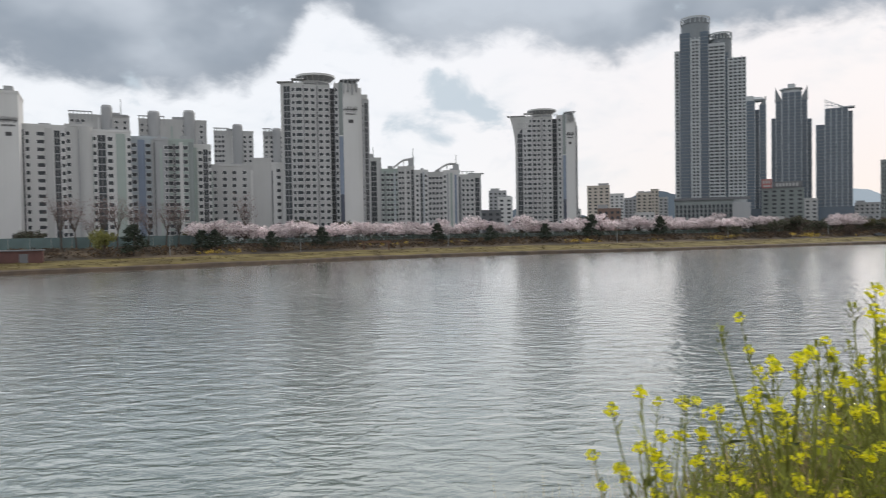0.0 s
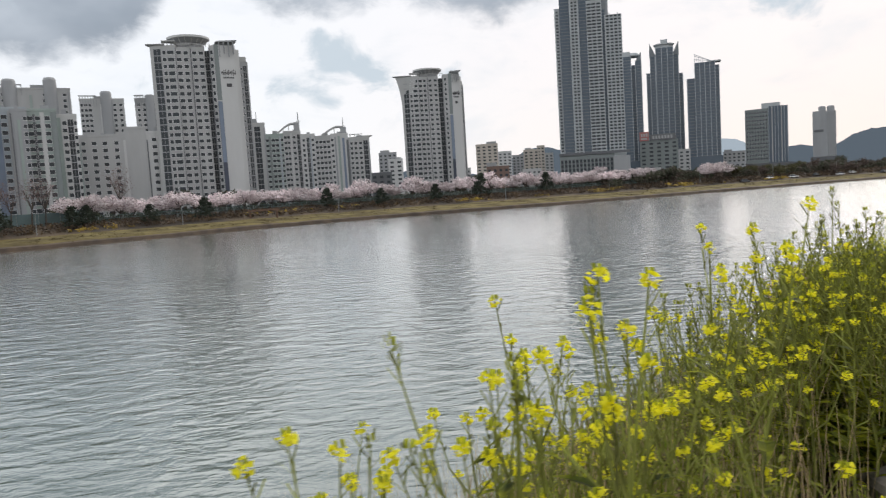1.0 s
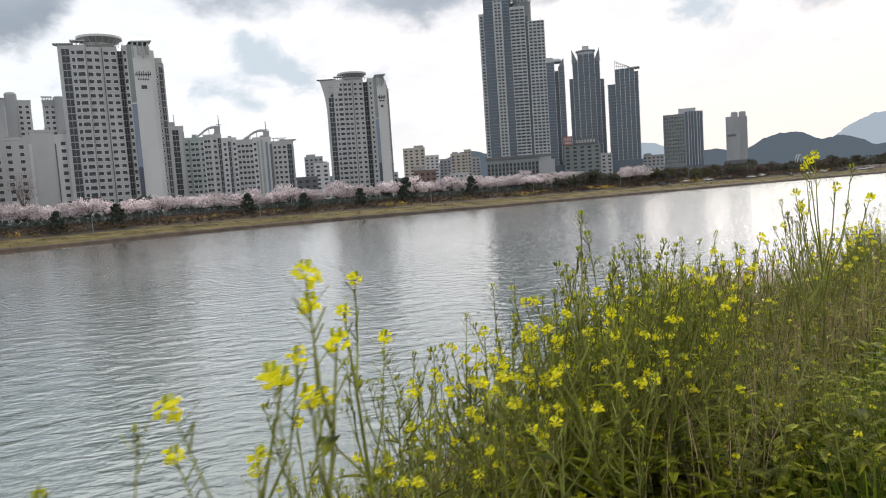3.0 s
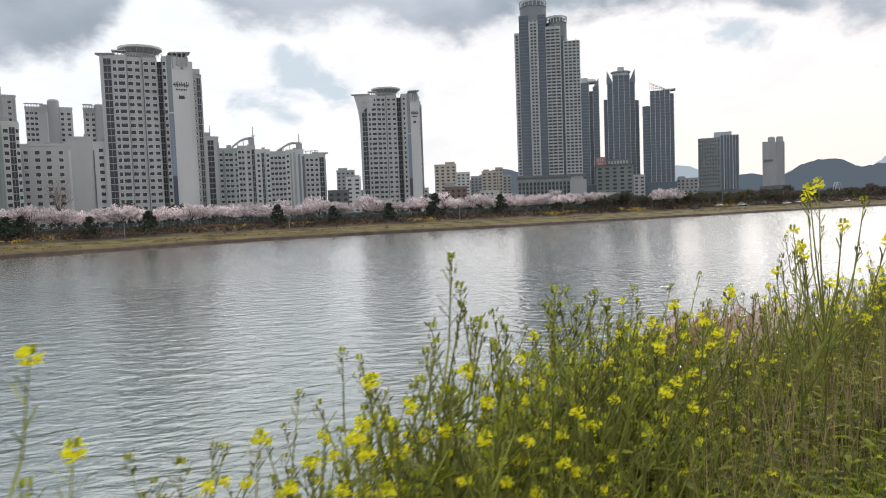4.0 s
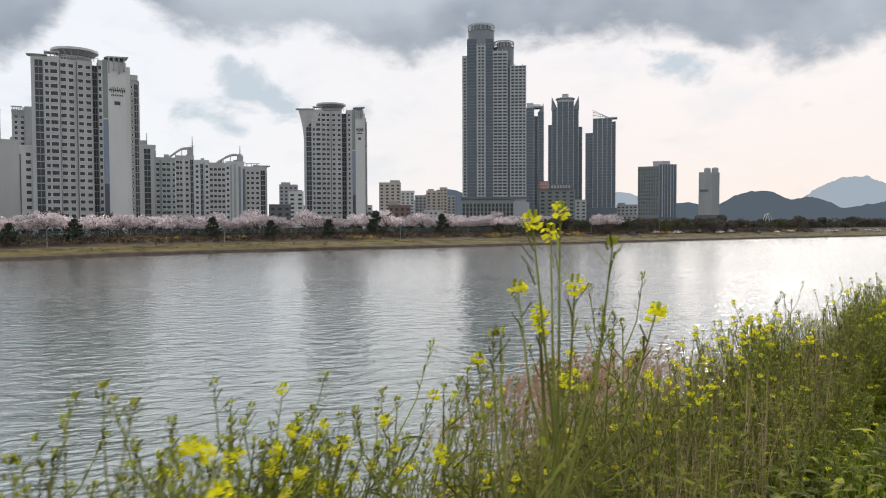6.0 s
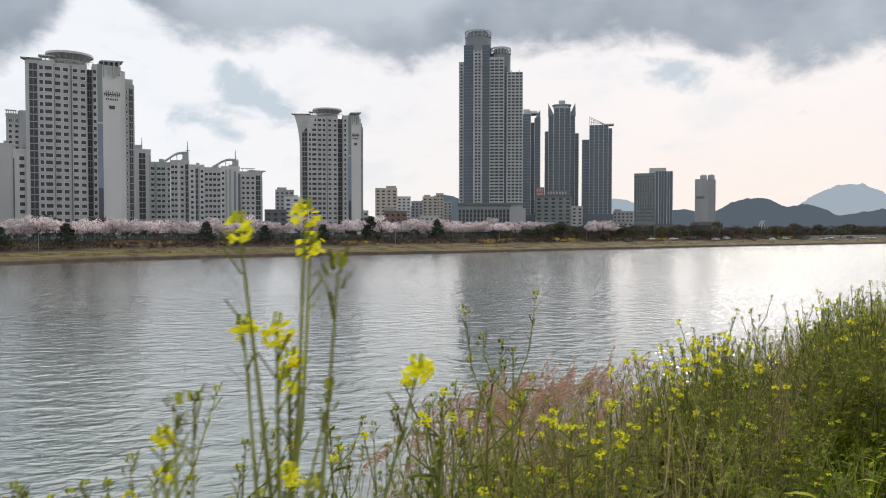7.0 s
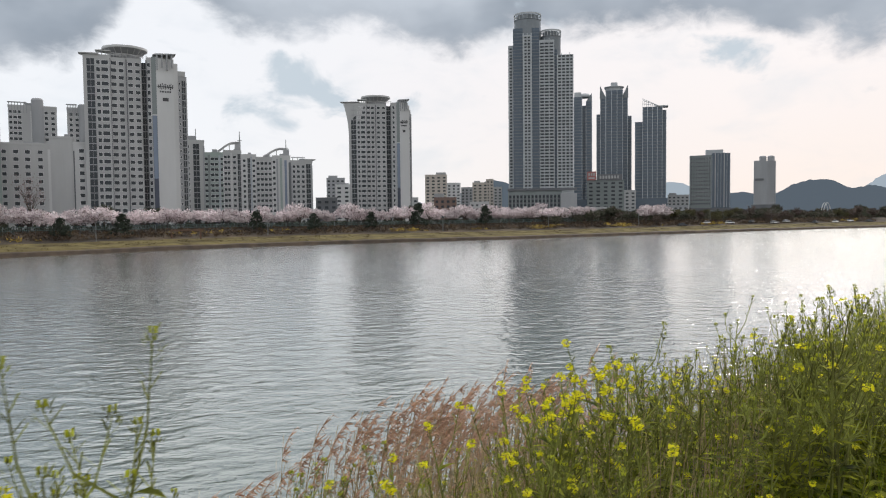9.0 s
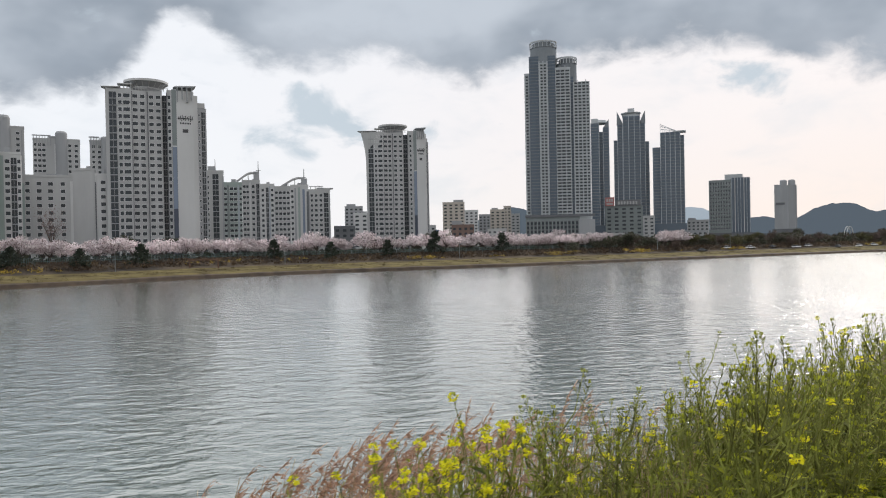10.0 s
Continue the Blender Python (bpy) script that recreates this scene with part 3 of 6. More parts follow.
def block(name, centre, rot, wd, dp, top, mat, label, floors, cols, category="apartment block", bal=(), group="apartment blocks", ht=1.3, tilt=0.0, roof=True, z0=0.0, seed=1, strips=()):
    """A slab block: one wall volume with windows in columns on its front and a parapet; cols as (share of width, width)."""
    h = top - 4.6
    house = thing(name, pose(centre[0], centre[1], 4.6, 0, 0, rot + tilt), label, category, group)
    x = wd / 2
    wall(house, [(-x, 0), (x, 0), (x, dp), (-x, dp)], h, mat)
    pitch = (h - 1.2) / floors
    first = int(z0 / pitch)
    windows(house, (-x, 0), (x, 0), [(wd * c, ww + 0.35) for c, ww in cols], floors - first, first * pitch, pitch, ht + 0.25, seed=seed)
    rnd = random.Random(round(centre[0] * 10))
    taken = [c for c, _ in cols] + [(a + b) / 2 for a, b in bal]
    for c in (0.03, 0.27, 0.48, 0.74, 0.97):
        if cols and not strips and all(abs(c - q) * wd > 1.5 for q in taken):
            g = Geo()
            hw = rnd.choice((0.22, 0.45, 0.6))
            g.box(wd * c - x - hw, wd * c - x + hw, -0.28, 0.1, 0, h - rnd.uniform(0.4, 3.0))
            part("accent_strip", g, rnd.choice((M_DGREY, M_GREEN, M_BLUE, M_GREY, M_WHITE)), house)
    g = Geo()
    bw = wd * rnd.uniform(0.18, 0.3)
    bx = rnd.uniform(-x * 0.6, x * 0.3)
    g.box(bx, bx + bw, 2.5, 8, h, h + rnd.uniform(1.6, 3.0))
    part("roof_box", g, M_GREY, house)
    for a, b, paint in strips:
        g = Geo()
        g.box(wd * a - x, wd * b - x, -0.35, 0.1, 0, h - 0.5)
        part("painted_bay", g, paint, house)
    for a, b in bal:
        balconies(house, (-x, 0), (x, 0), wd * a, wd * b, floors, 0, pitch)
    if roof:
        g = Geo()
        g.box(-x - 0.15, x + 0.15, -0.15, 0.35, h, h + 0.9)
        g.box(-x - 0.15, -x + 0.3, 0.35, dp, h, h + 0.9), g.box(x - 0.3, x + 0.15, 0.35, dp, h, h + 0.9)
        part("parapet", g, mat, house)
    return house, h


def mast(house, x, y, z, hgt):
    g = Geo()
    g.tube([(x, y, z), (x, y, z + hgt)], [0.3, 0.15], 6)
    g.box(x - 1.2, x + 1.2, y - 0.1, y + 0.1, z + 0.4, z + 0.7)
    part("mast", g, M_STEEL, house)


def roof_arch(house, x0, x1, y, z, rise):
    """A sweeping canopy rib that climbs to the mast."""
    g = Geo()
    n = 10
    pts = []
    for i in range(n + 1):
        f = i / n
        pts.append((x0 + (x1 - x0) * f, z + rise * math.sin(f * math.pi * 0.62) ** 1.2))
    for (xa, za), (xb, zb) in zip(pts, pts[1:]):
        g.prism([(xa, y), (xb, y), (xb, y + 5), (xa, y + 5)], 0, 0.01)
        o = len(g.v) - 8
        for k, (dz_, z_) in enumerate([(0, za), (0, zb), (0, zb), (0, za), (0.8, za), (0.8, zb), (0.8, zb), (0.8, za)]):
            g.v[o + k] = (g.v[o + k][0], g.v[o + k][1], z_ + dz_)
    part("roof_arch", g, M_PALE, house)
    for f in (0.35, 0.65, 0.95):
        i = int(f * n)
        g = Geo()
        g.box(pts[i][0] - 0.2, pts[i][0] + 0.2, y + 0.02, y + 0.4, z - 0.3, pts[i][1] + 0.1)
        part("arch_post", g, M_PALE, house)


# mid-rise row between the two towers
ROW = "pale mid-rise apartment block with small windows, behind the blossom"
b1, h1_ = block("apartment_block", (-33.2, 404.0), 5.5, 10.0, 16, 48.0, M_PALE, ROW, 15, [(0.2, 1.1)], bal=[(0.45, 0.75)])
mast(b1, 0.9, 3, h1_, 7)
wall(b1, [(-2.8, 2), (0.8, 2), (0.8, 9), (-2.8, 9)], h1_ + 3.2, M_GREY, h1_, name="lift_head")
block("apartment_block", (-23.6, 404.8), 4.3, 9.4, 16, 41.8, M_GREEN, "sage-green mid-rise apartment block with white window bays", 13, [(0.1, 1.3), (0.42, 1.6), (0.64, 1.6), (0.92, 1.0)], strips=[(0.18, 0.3, M_SAGEGREY), (0.76, 0.85, M_ICE)])
b3, h3_ = block("apartment_block", (-14.3, 405.4), 3.0, 9.1, 16, 43.0, M_PALE, ROW, 13, [(0.12, 1.3), (0.3, 1.2), (0.62, 1.3)], bal=[(0.8, 0.96)], strips=[(0.4, 0.5, M_WHITE)])
roof_arch(b3, -7.5, 2.8, 2, h3_, 4.6)
wall(b3, [(1.4, 2), (4.4, 2), (4.4, 9), (1.4, 9)], h3_ + 5.6, M_GREY, h3_, name="lift_head")
mast(b3, 3.9, 2.5, h3_ + 5.6, 5.5)
block("apartment_block", (-6.0, 405.8), 1.8, 7.5, 16, 41.0, M_WHITE, ROW, 13, [(0.2, 1.2), (0.85, 1.2)], bal=[(0.42, 0.6)], strips=[(0.62, 0.72, M_ICE)])
block("apartment_block", (1.9, 405.9), 0.7, 8.5, 16, 39.7, M_PALE, ROW, 12, [(0.14, 1.3), (0.38, 1.4), (0.62, 1.4), (0.86, 1.3)])
b6, h6_ = block("apartment_block", (10.9, 405.9), -0.6, 9.4, 16, 40.5, M_WHITE, "white blank-walled apartment block with a sweeping roof rib", 12, [(0.1, 1.2)])
roof_arch(b6, -9.5, 2.4, 2, h6_, 4.4)
wall(b6, [(1.0, 2), (4.2, 2), (4.2, 9), (1.0, 9)], h6_ + 4.4, M_GREY, h6_, name="lift_head")
mast(b6, 2.6, 2.5, h6_ + 4.4, 5.2)
b7, h7_ = block("apartment_block", (21.4, 405.7), -2.1, 11.6, 16, 38.0, M_PALE, ROW, 12, [(0.16, 1.2), (0.36, 1.3), (0.58, 1.3)], bal=[(0.72, 0.92)])
g = Geo()
g.prism([(2.0, -0.3), (5.8, -0.3), (5.8, 8), (2.0, 8)], h7_ + 0.9, h7_ + 1.5, 0, [(2.0, -0.3), (7.6, -0.3), (7.6, 8), (2.0, 8)])
for x in (-4.5, -2, 0.5):
    g.box(x - 0.2, x + 0.2, 0, 0.4, h7_, h7_ + 2.4)
g.box(-5.2, 2.2, -0.1, 0.5, h7_ + 2.2, h7_ + 2.6)
part("roof_fin", g, M_PALE, b7)

# upstream estate
b, h = block("apartment_tower", (-146.6, 250.7), 30.2, 10.9, 18, 57.5, M_WHITE, "white blank end wall of an apartment tower with script lettering", 19, [], "apartment tower", group="apartment towers", tilt=-6)
script_sign(b, (-5.4, 0), (5.4, 0), 0.72, h - 9.0, 5.5, 2.4)
g = Geo()
g.box(1.2, 4.0, 0.4, 5, h, h + 2.6)
part("roof_box", g, M_GREY, b)
g = Geo()
g.box(2.4, 4.6, -0.08, 0.0, 3.2, 4.6)
part("number_bar", g, M_INK, b)
g = Geo()
g.box(-5.5, 5.5, -0.25, 0.0, 0, 2.6)
part("plinth", g, M_DGREY, b)
EST = "white apartment block with dark balcony columns on the river front"
block("apartment_block", (-140.1, 265.7), 27.7, 14.4, 16, 48.0, M_WHITE, EST, 15, [(0.15, 1.0), (0.44, 2.2), (0.94, 1.0)], bal=[(0.0, 0.07), (0.74, 0.87)], strips=[(0.54, 0.7, M_PALE)])
b, h = block("apartment_block", (-129.8, 270.9), 25.5, 9.3, 16, 48.6, M_PALE, "pale apartment block with rounded blank ends", 15, [(0.12, 1.2)])
g = Geo()
g.lathe([(2.4, 0), (2.4, h), (0.01, h)], 2.2, 0.6, 20)
part("round_bay", g, M_PALE, b)
block("apartment_block", (-120.0, 275.3), 23.4, 13.5, 16, 47.0, M_WHITE, EST, 15, [(0.06, 1.6), (0.47, 1.5), (0.95, 1.0)], bal=[(0.16, 0.36)], strips=[(0.62, 0.86, M_GREEN)])
block("apartment_block", (-109.5, 285.0), 20.9, 13.3, 16, 45.6, M_ICE, "pale blue apartment block with a slate-blue bay and window columns", 14, [(0.08, 1.5), (0.46, 1.6), (0.9, 1.6)], strips=[(0.18, 0.37, M_BLUE), (0.55, 0.82, M_PALE)])
b, h = block("apartment_block", (-104.2, 282.6), 20.9, 5.2, 6, 44.5, M_GREY, "blank grey apartment wing", 14, [(0.85, 0.9)])
block("apartment_block", (-98.8, 288.9), 18.8, 9.5, 16, 45.0, M_GREEN, "sage-green apartment block with white window columns", 14, [(0.1, 1.5), (0.36, 1.6), (0.68, 1.5)], bal=[(0.2, 0.28)], strips=[(0.44, 0.58, M_WHITE), (0.8, 1.0, M_SAGEGREY)])
block("apartment_block", (-92.7, 296.1), 17.3, 6.7, 16, 43.6, M_WHITE, EST, 14, [(0.38, 1.3), (0.93, 0.8)], bal=[(0.55, 0.82)], strips=[(0.0, 0.2, M_GREEN)])
# taller blocks behind
BACK = "tall pale apartment block with rounded lift tower behind the row"
for (c, r, wd, top, cores) in (((-172.8, 383.2), 24.2, 28.6, 70.5, [(0.12, 5.5, 6.0)]), ((-142.8, 405.9), 19.3, 35.3, 71.0, [(-0.28, 6.4, 5.0), (0.24, 6.2, 6.0)]),
                               ((-112.1, 415.4), 15.0, 21.6, 65.5, [(0.1, 5.6, 4.6)]), ((-84.1, 391.3), 12.0, 11.5, 61.5, [(0.12, 4.5, 2.6)])):
    b, h = block("apartment_block", c, r, wd, 16, top, M_PALE, BACK, 22, [(0.05, 1.1), (0.14, 1.4), (0.23, 1.4), (0.66, 1.4), (0.78, 1.3), (0.92, 1.4)] if wd > 15 else [(0.15, 1.2), (0.38, 1.3), (0.6, 1.3), (0.85, 1.2)], z0=28)
    for cx, cw, up in cores:
        g = Geo()
        g.lathe([(cw / 2, 0), (cw / 2, h + up * 0.8), (cw / 2 - 0.6, h + up), (0.01, h + up)], cx * wd, 0.4, 20)
        part("lift_tower", g, M_GREY, b, "rounded grey lift tower")
    for i in range(7):
        x = -wd / 2 + 0.4 + (wd * 0.36) * i / 6
        g = Geo()
        g.box(x - 0.15, x + 0.15, -0.3, 0.2, h - 3, h + 2.0)
        part("roof_post", g, M_GREY, b)
    g = Geo()
    g.box(-wd / 2 - 0.3, -wd * 0.12, -0.5, 0.3, h + 2.0, h + 2.5)
    part("roof_fin", g, M_GREY, b)
    if wd > 25 and r > 22:
        mast(b, wd * 0.36, 3, h + 1, 9)
        g = Geo()
        g.box(wd * 0.22, wd * 0.48, -0.4, 8, h + 0.6, h + 1.4)
        part("roof_slab", g, M_GREY, b)
MID = "low grey apartment block half hidden by the blossom trees"
block("apartment_block", (-87.2, 318.5), 14.8, 18.0, 14, 37.4, M_PALE, MID, 11, [(0.12, 1.3), (0.34, 1.5), (0.56, 1.5), (0.8, 1.4)])
block("apartment_block", (-74.8, 321.7), 13.0, 8.5, 14, 40.4, M_PALE, "blank pale end wall of a low apartment block", 11, [])
block("apartment_block", (-67.8, 323.2), 11.7, 5.9, 14, 38.4, M_WHITE, MID, 11, [(0.5, 1.5)])


def city_block(name, centre, rot, wd, dp, top, mat, label, floors, cols, box=(), category="office building"):
    """A distant block: walls with a window strip mesh for each column, and rooftop boxes."""
    h = top - 4.8
    house = thing(name, pose(centre[0], centre[1], 4.8, 0, 0, rot), label, category, "city blocks downstream")
    x = wd / 2
    front = wall(house, [(-x, 0), (x, 0), (x, dp), (-x, dp)], h, mat)
    pitch = (h - 1.0) / floors
    for i in range(cols):
        c0, cw = -x + wd * (i + 0.26) / cols, wd * 0.48 / cols
        part("window_column", strip_mesh(c0, c0 + cw, 0.0, 0.2, pitch, floors, (pitch * 0.2, pitch * 0.3), pitch * 0.75, 0.2), [M_PANE, mat], front)
    for bx0, bx1, up in box:
        wall(house, [(-x + wd * bx0, dp * 0.2), (-x + wd * bx1, dp * 0.2), (-x + wd * bx1, dp * 0.8), (-x + wd * bx0, dp * 0.8)], h + up, M_GREY, h, name="roof_box")
    g = Geo()
    g.box(-x - 0.1, x + 0.1, -0.2, 0.2, h - 0.1, h + 0.8)
    part("parapet", g, mat, house)
    return house, h


city_block("office_block", (63.5, 703.6), -4.7, 17.2, 14, 44.4, M_GREY, "grey office block with ribbon windows between the towers", 11, 4, [(0.1, 0.6, 3)])
city_block("office_block", (65.7, 653.3), -5.2, 13.1, 14, 35.9, M_WHITE, "low white block between the apartment towers", 8, 2, [(0.5, 0.9, 2)])
city_block("office_block", (45.0, 560.0), -4.0, 16.0, 14, 22.0, M_DGREY, "low dark shed-like block", 4, 3)
city_block("office_block", (158.2, 689.3), -12.5, 21.1, 16, 46.8, M_BEIGE, "beige stepped apartment block beyond the river", 13, 4, [(0.5, 0.95, 3)])
city_block("office_block", (174.8, 685.4), -13.9, 13.0, 14, 38.8, M_WHITE, "white apartment block beyond the river", 11, 3)
city_block("office_block", (144.0, 590.0), -13.2, 18.6, 16, 22.5, M_BRICKRED, "low brown stepped building", 4, 4, [(0.0, 0.45, 4)])
city_block("office_block", (192.1, 701.6), -14.9, 11.2, 14, 35.2, M_GREY, "grey apartment block beyond the river", 10, 3)
city_block("office_block", (204.7, 698.1), -16.0, 15.1, 14, 39.7, M_BEIGE, "beige apartment block beyond the river", 11, 3, [(0.1, 0.5, 2.5)])
city_block("office_block", (213.9, 695.5), -16.7, 7.3, 14, 43.0, M_BEIGE, "slender beige apartment block", 12, 2)
city_block("office_block", (221.4, 693.2), -17.4, 8.4, 14, 35.2, M_PALE, "pale apartment block beyond the river", 10, 2)
city_block("office_block", (118.0, 610.0), -10.5, 14.0, 14, 23.0, M_PALE, "low pale block behind the blossom", 5, 3)
city_block("office_block", (176.0, 600.0), -15.5, 16.0, 14, 19.0, M_WHITE, "low white block behind the blossom", 4, 4)


def landmark():
    """The very tall stepped tower of three joined shafts with ring crowns."""
    house = thing("skyscraper", pose(250.6, 651.4, 4.8, 0, 0, -20.7), "very tall grey residential skyscraper of three stepped shafts with ring crowns", "skyscraper")
    k = 61.2 / 115.0
    X = lambda px: (px - 868.5) * k
    base = 26.0

    def shaft(x0, x1, y0, y1, top, cols, mat, ribs=()):
        body = wall(house, [(x0, y0), (x1, y0), (x1, y1), (x0, y1)], top, mat, name="shaft")
        n = int((top - base) / 3.0)
        for c, cw in cols:
            part("window_column", strip_mesh(c - cw / 2, c + cw / 2, y0, base, 3.0, n, (0.3, 0.8), 2.4, 0.35), [M_PANE, M_STONE], body)
        for c, cw in ribs:
            g = Geo()
            g.box(c - cw / 2, c + cw / 2, y0 - 0.7, y0 + 0.1, base, top + 1.5)
            part("pilaster", g, M_STONE, house)

    def glass(x0, x1, y0, y1, top):
        g = Geo()
        g.prism([(x0, y0), (x1, y0), (x1, y1), (x0, y1)], base, top)
        slot = part("glazed_slot", g, M_CURTAIN, house)
        part("floor_banding", strip_mesh(x0 + 0.1, x1 - 0.1, y0, base, 3.0, int((top - base) / 3.0), (0.1, 0.45), 2.8, 0.14), [M_CURTAIN, M_CURTAIN2], slot)

    shaft(X(812), X(821), 6, 34, 163, [(X(816.5), 2.2)], M_STONE)
    glass(X(821), X(838), 3, 34, 178)
    shaft(X(838), X(854), 0, 34, 171, [(X(843), 2.0), (X(849), 2.0)], M_STONE, [(X(839), 0.9), (X(846), 0.7), (X(853), 0.9)])
    glass(X(854), X(867), 3, 34, 178)
    shaft(X(867), X(893), 1, 32, 166, [(X(871.5), 3.6), (X(879.5), 3.6), (X(888), 3.6)], M_STONE, [(X(875.5), 0.5), (X(884), 0.5)])
    glass(X(893), X(898), 6, 32, 158)
    shaft(X(897.5), X(926), 2, 30, 152, [(X(902), 2.6), (X(909), 2.6), (X(916), 2.6), (X(922.5), 2.0)], M_STONE, [(X(905.5), 0.5), (X(919.5), 0.5)])
    # crowns
    for cx, r, z0_, z1_ in ((X(846), 12.6, 150, 193), (X(887), 9.5, 140, 177)):
        g = Geo()
        g.lathe([(r, z0_), (r, z1_ - 7), (r - 0.5, z1_ - 7), (r - 0.5, z1_ - 6), (r, z1_ - 6), (r, z1_ - 5.4), (r - 2.5, z1_ - 5.4), (r - 2.5, z1_ - 1), (0.01, z1_ - 1)], cx, 15, 32)
        part("crown", g, M_CURTAIN2, house, "round glazed crown")
        g = Geo()
        g.lathe([(r - 0.3, z1_ - 1.4), (r + 0.4, z1_ - 1.4), (r + 0.4, z1_), (r - 0.3, z1_), (r - 0.3, z1_ - 1.4)], cx, 15, 32)
        for i in range(20):
            a = 2 * math.pi * i / 20
            x, y = cx + r * math.cos(a), 15 + r * math.sin(a)
            g.tube([(x, y, z1_ - 6), (x, y, z1_ - 1)], [0.3, 0.3], 4)
        part("crown_ring", g, M_STONE, house)
    # podium
    wall(house, [(X(811), -3), (X(905), -3), (X(905), 38), (X(811), 38)], base + 1, M_SAGEGREY, name="podium")
    wall(house, [(X(903), -6), (X(931), -6), (X(931), 30), (X(903), 30)], base - 3, M_GREY, name="podium_wing")
    g = Geo()
    g.box(X(810), X(931), -4, -2.6, base - 0.2, base + 2.0)
    part("podium_cornice", g, M_DGREY, house)
    for i in range(14):
        c = X(815) + i * (X(900) - X(815)) / 13
        part("window_column", strip_mesh(c - 1.1, c + 1.1, -3.0, 2.0, 4.0, 5, (0.4, 0.9), 3.3, 0.2), [M_PANE, M_DGREY], house)


landmark()


def glass_tower(centre, rot, wd, dp, top, label, style):
    """Dark blue glass tower: shafts of glass with floor bands, pale vertical fins and a horned crown."""
    h = top - 4.8
    house = thing("glass_tower", pose(centre[0], centre[1], 4.8, 0, 0, rot), label, "glass tower", "dark glass towers")
    x = wd / 2
    shafts = {"horns": [(-1, -0.72, 6, 0.82), (-0.78, -0.22, 2, 0.94), (-0.46, 0.5, 0, 1.0), (0.3, 0.78, 2, 0.94), (0.72, 1.0, 6, 0.80)],
              "half": [(-1, -0.1, 2, 1.0), (-0.1, 0.35, 5, 0.93), (0.35, 1.0, 0, 0.96)],
              "slant": [(-1, -0.5, 4, 0.87), (-0.5, 0.75, 0, 1.0), (0.75, 1.0, 3, 0.97)]}[style]
    for a, b, y0, f in shafts:
        g = Geo()
        g.prism([(x * a, y0), (x * b, y0), (x * b, dp), (x * a, dp)], 0, h * f)
        body = part("shaft", g, M_CURTAIN, house)
        part("floor_banding", strip_mesh(x * a + 0.3, x * b - 0.3, y0, 0.0, 3.4, int(h * f / 3.4), (0.1, 0.6), 3.2, 0.15), [M_CURTAIN, M_CURTAIN2], body)
        for c in np.linspace(x * a, x * b, max(2, int((b - a) * x / 5) + 1)):
            g = Geo()
            g.box(c - 0.3, c + 0.3, y0 - 0.5, y0 + 0.1, 0, h * f)
            part("fin", g, M_MULLION, house)
    if style == "horns":
        for s in (-1, 1):
            g = Geo()
            g.prism([(s * x * 0.80, 2), (s * x * 0.42, 2), (s * x * 0.42, 9), (s * x * 0.80, 9)][::s], h * 0.94, h * 0.94 + 0.5)
            g.add([(s * x * 0.82, 2, h * 0.94), (s * x * 0.44, 2, h * 0.94), (s * x * 0.80, 2, h * 1.045), (s * x * 0.82, 9, h * 0.94), (s * x * 0.44, 9, h * 0.94), (s * x * 0.80, 9, h * 1.045)],
                  [(0, 1, 2), (3, 5, 4), (0, 2, 5, 3), (1, 4, 5, 2)])
            part("crown_horn", g, M_CURTAIN2, house, "glazed triangular crown horn")
        g = Geo()
        g.lathe([(x * 0.5, h * 1.0), (x * 0.5, h * 1.018), (x * 0.58, h * 1.028), (x * 0.58, h * 1.034), (0.01, h * 1.036)], 0.0, 10, 24)
        g.box(-x * 0.18, x * 0.2, 3, 12, h * 0.99, h * 1.065)
        part("crown_cap", g, M_STONE, house)
    elif style == "half":
        g = Geo()
        g.add([(x * 0.4, 0, h * 0.96), (x, 0, h * 0.96), (x, 0, h * 1.03), (x * 0.4, 9, h * 0.96), (x, 9, h * 0.96), (x, 9, h * 1.03)], [(0, 1, 2), (3, 5, 4), (0, 2, 5, 3), (1, 4, 5, 2)])
        part("crown_horn", g, M_CURTAIN2, house, "glazed triangular crown horn")
        g = Geo()
        g.box(-x * 0.95, -x * 0.2, 3, 12, h, h * 1.04)
        g.lathe([(x * 0.75, h * 1.0), (x * 0.8, h * 1.012), (x * 0.6, h * 1.03), (0.01, h * 1.035)], x * 0.1, 10, 24)
        part("crown_cap", g, M_STONE, house)
    else:
        g = Geo()
        for i in range(9):
            f = i / 8
            xx = -x * 0.5 + x * 1.0 * f
            g.box(xx - 0.2, xx + 0.2, 0, 0.4, h - 1, h + 9 * (1 - f) ** 1.2 + 0.5)
        for q in (0.4, 0.8, 1.0):
            g.tube([(-x * 0.5, 0.2, h + 9 * q), (x * 0.55, 0.2, h + 0.6)], [0.25, 0.25], 4)
        part("crown_lattice", g, M_MULLION, house, "slanted open steel crown")
        g = Geo()
        g.box(x * 0.3, x * 1.12, -0.6, 12, h - 0.2, h + 1.0)
        part("roof_slab", g, M_STONE, house)
    wall(house, [(-x * 1.1, -4), (x * 1.1, -4), (x * 1.1, dp), (-x * 1.1, dp)], 20, M_CURTAIN, name="podium")


glass_tower((351.4, 782.8), -23.9, 20.1, 26, 142.0, "slim dark blue glass tower with a glazed crown horn", "half")
glass_tower((378.3, 759.2), -26.3, 38.1, 30, 146.0, "dark blue glass tower with two glazed crown horns", "horns")
glass_tower((408.4, 732.2), -29.0, 32.7, 28, 124.4, "dark blue glass tower with a slanted steel crown", "slant")

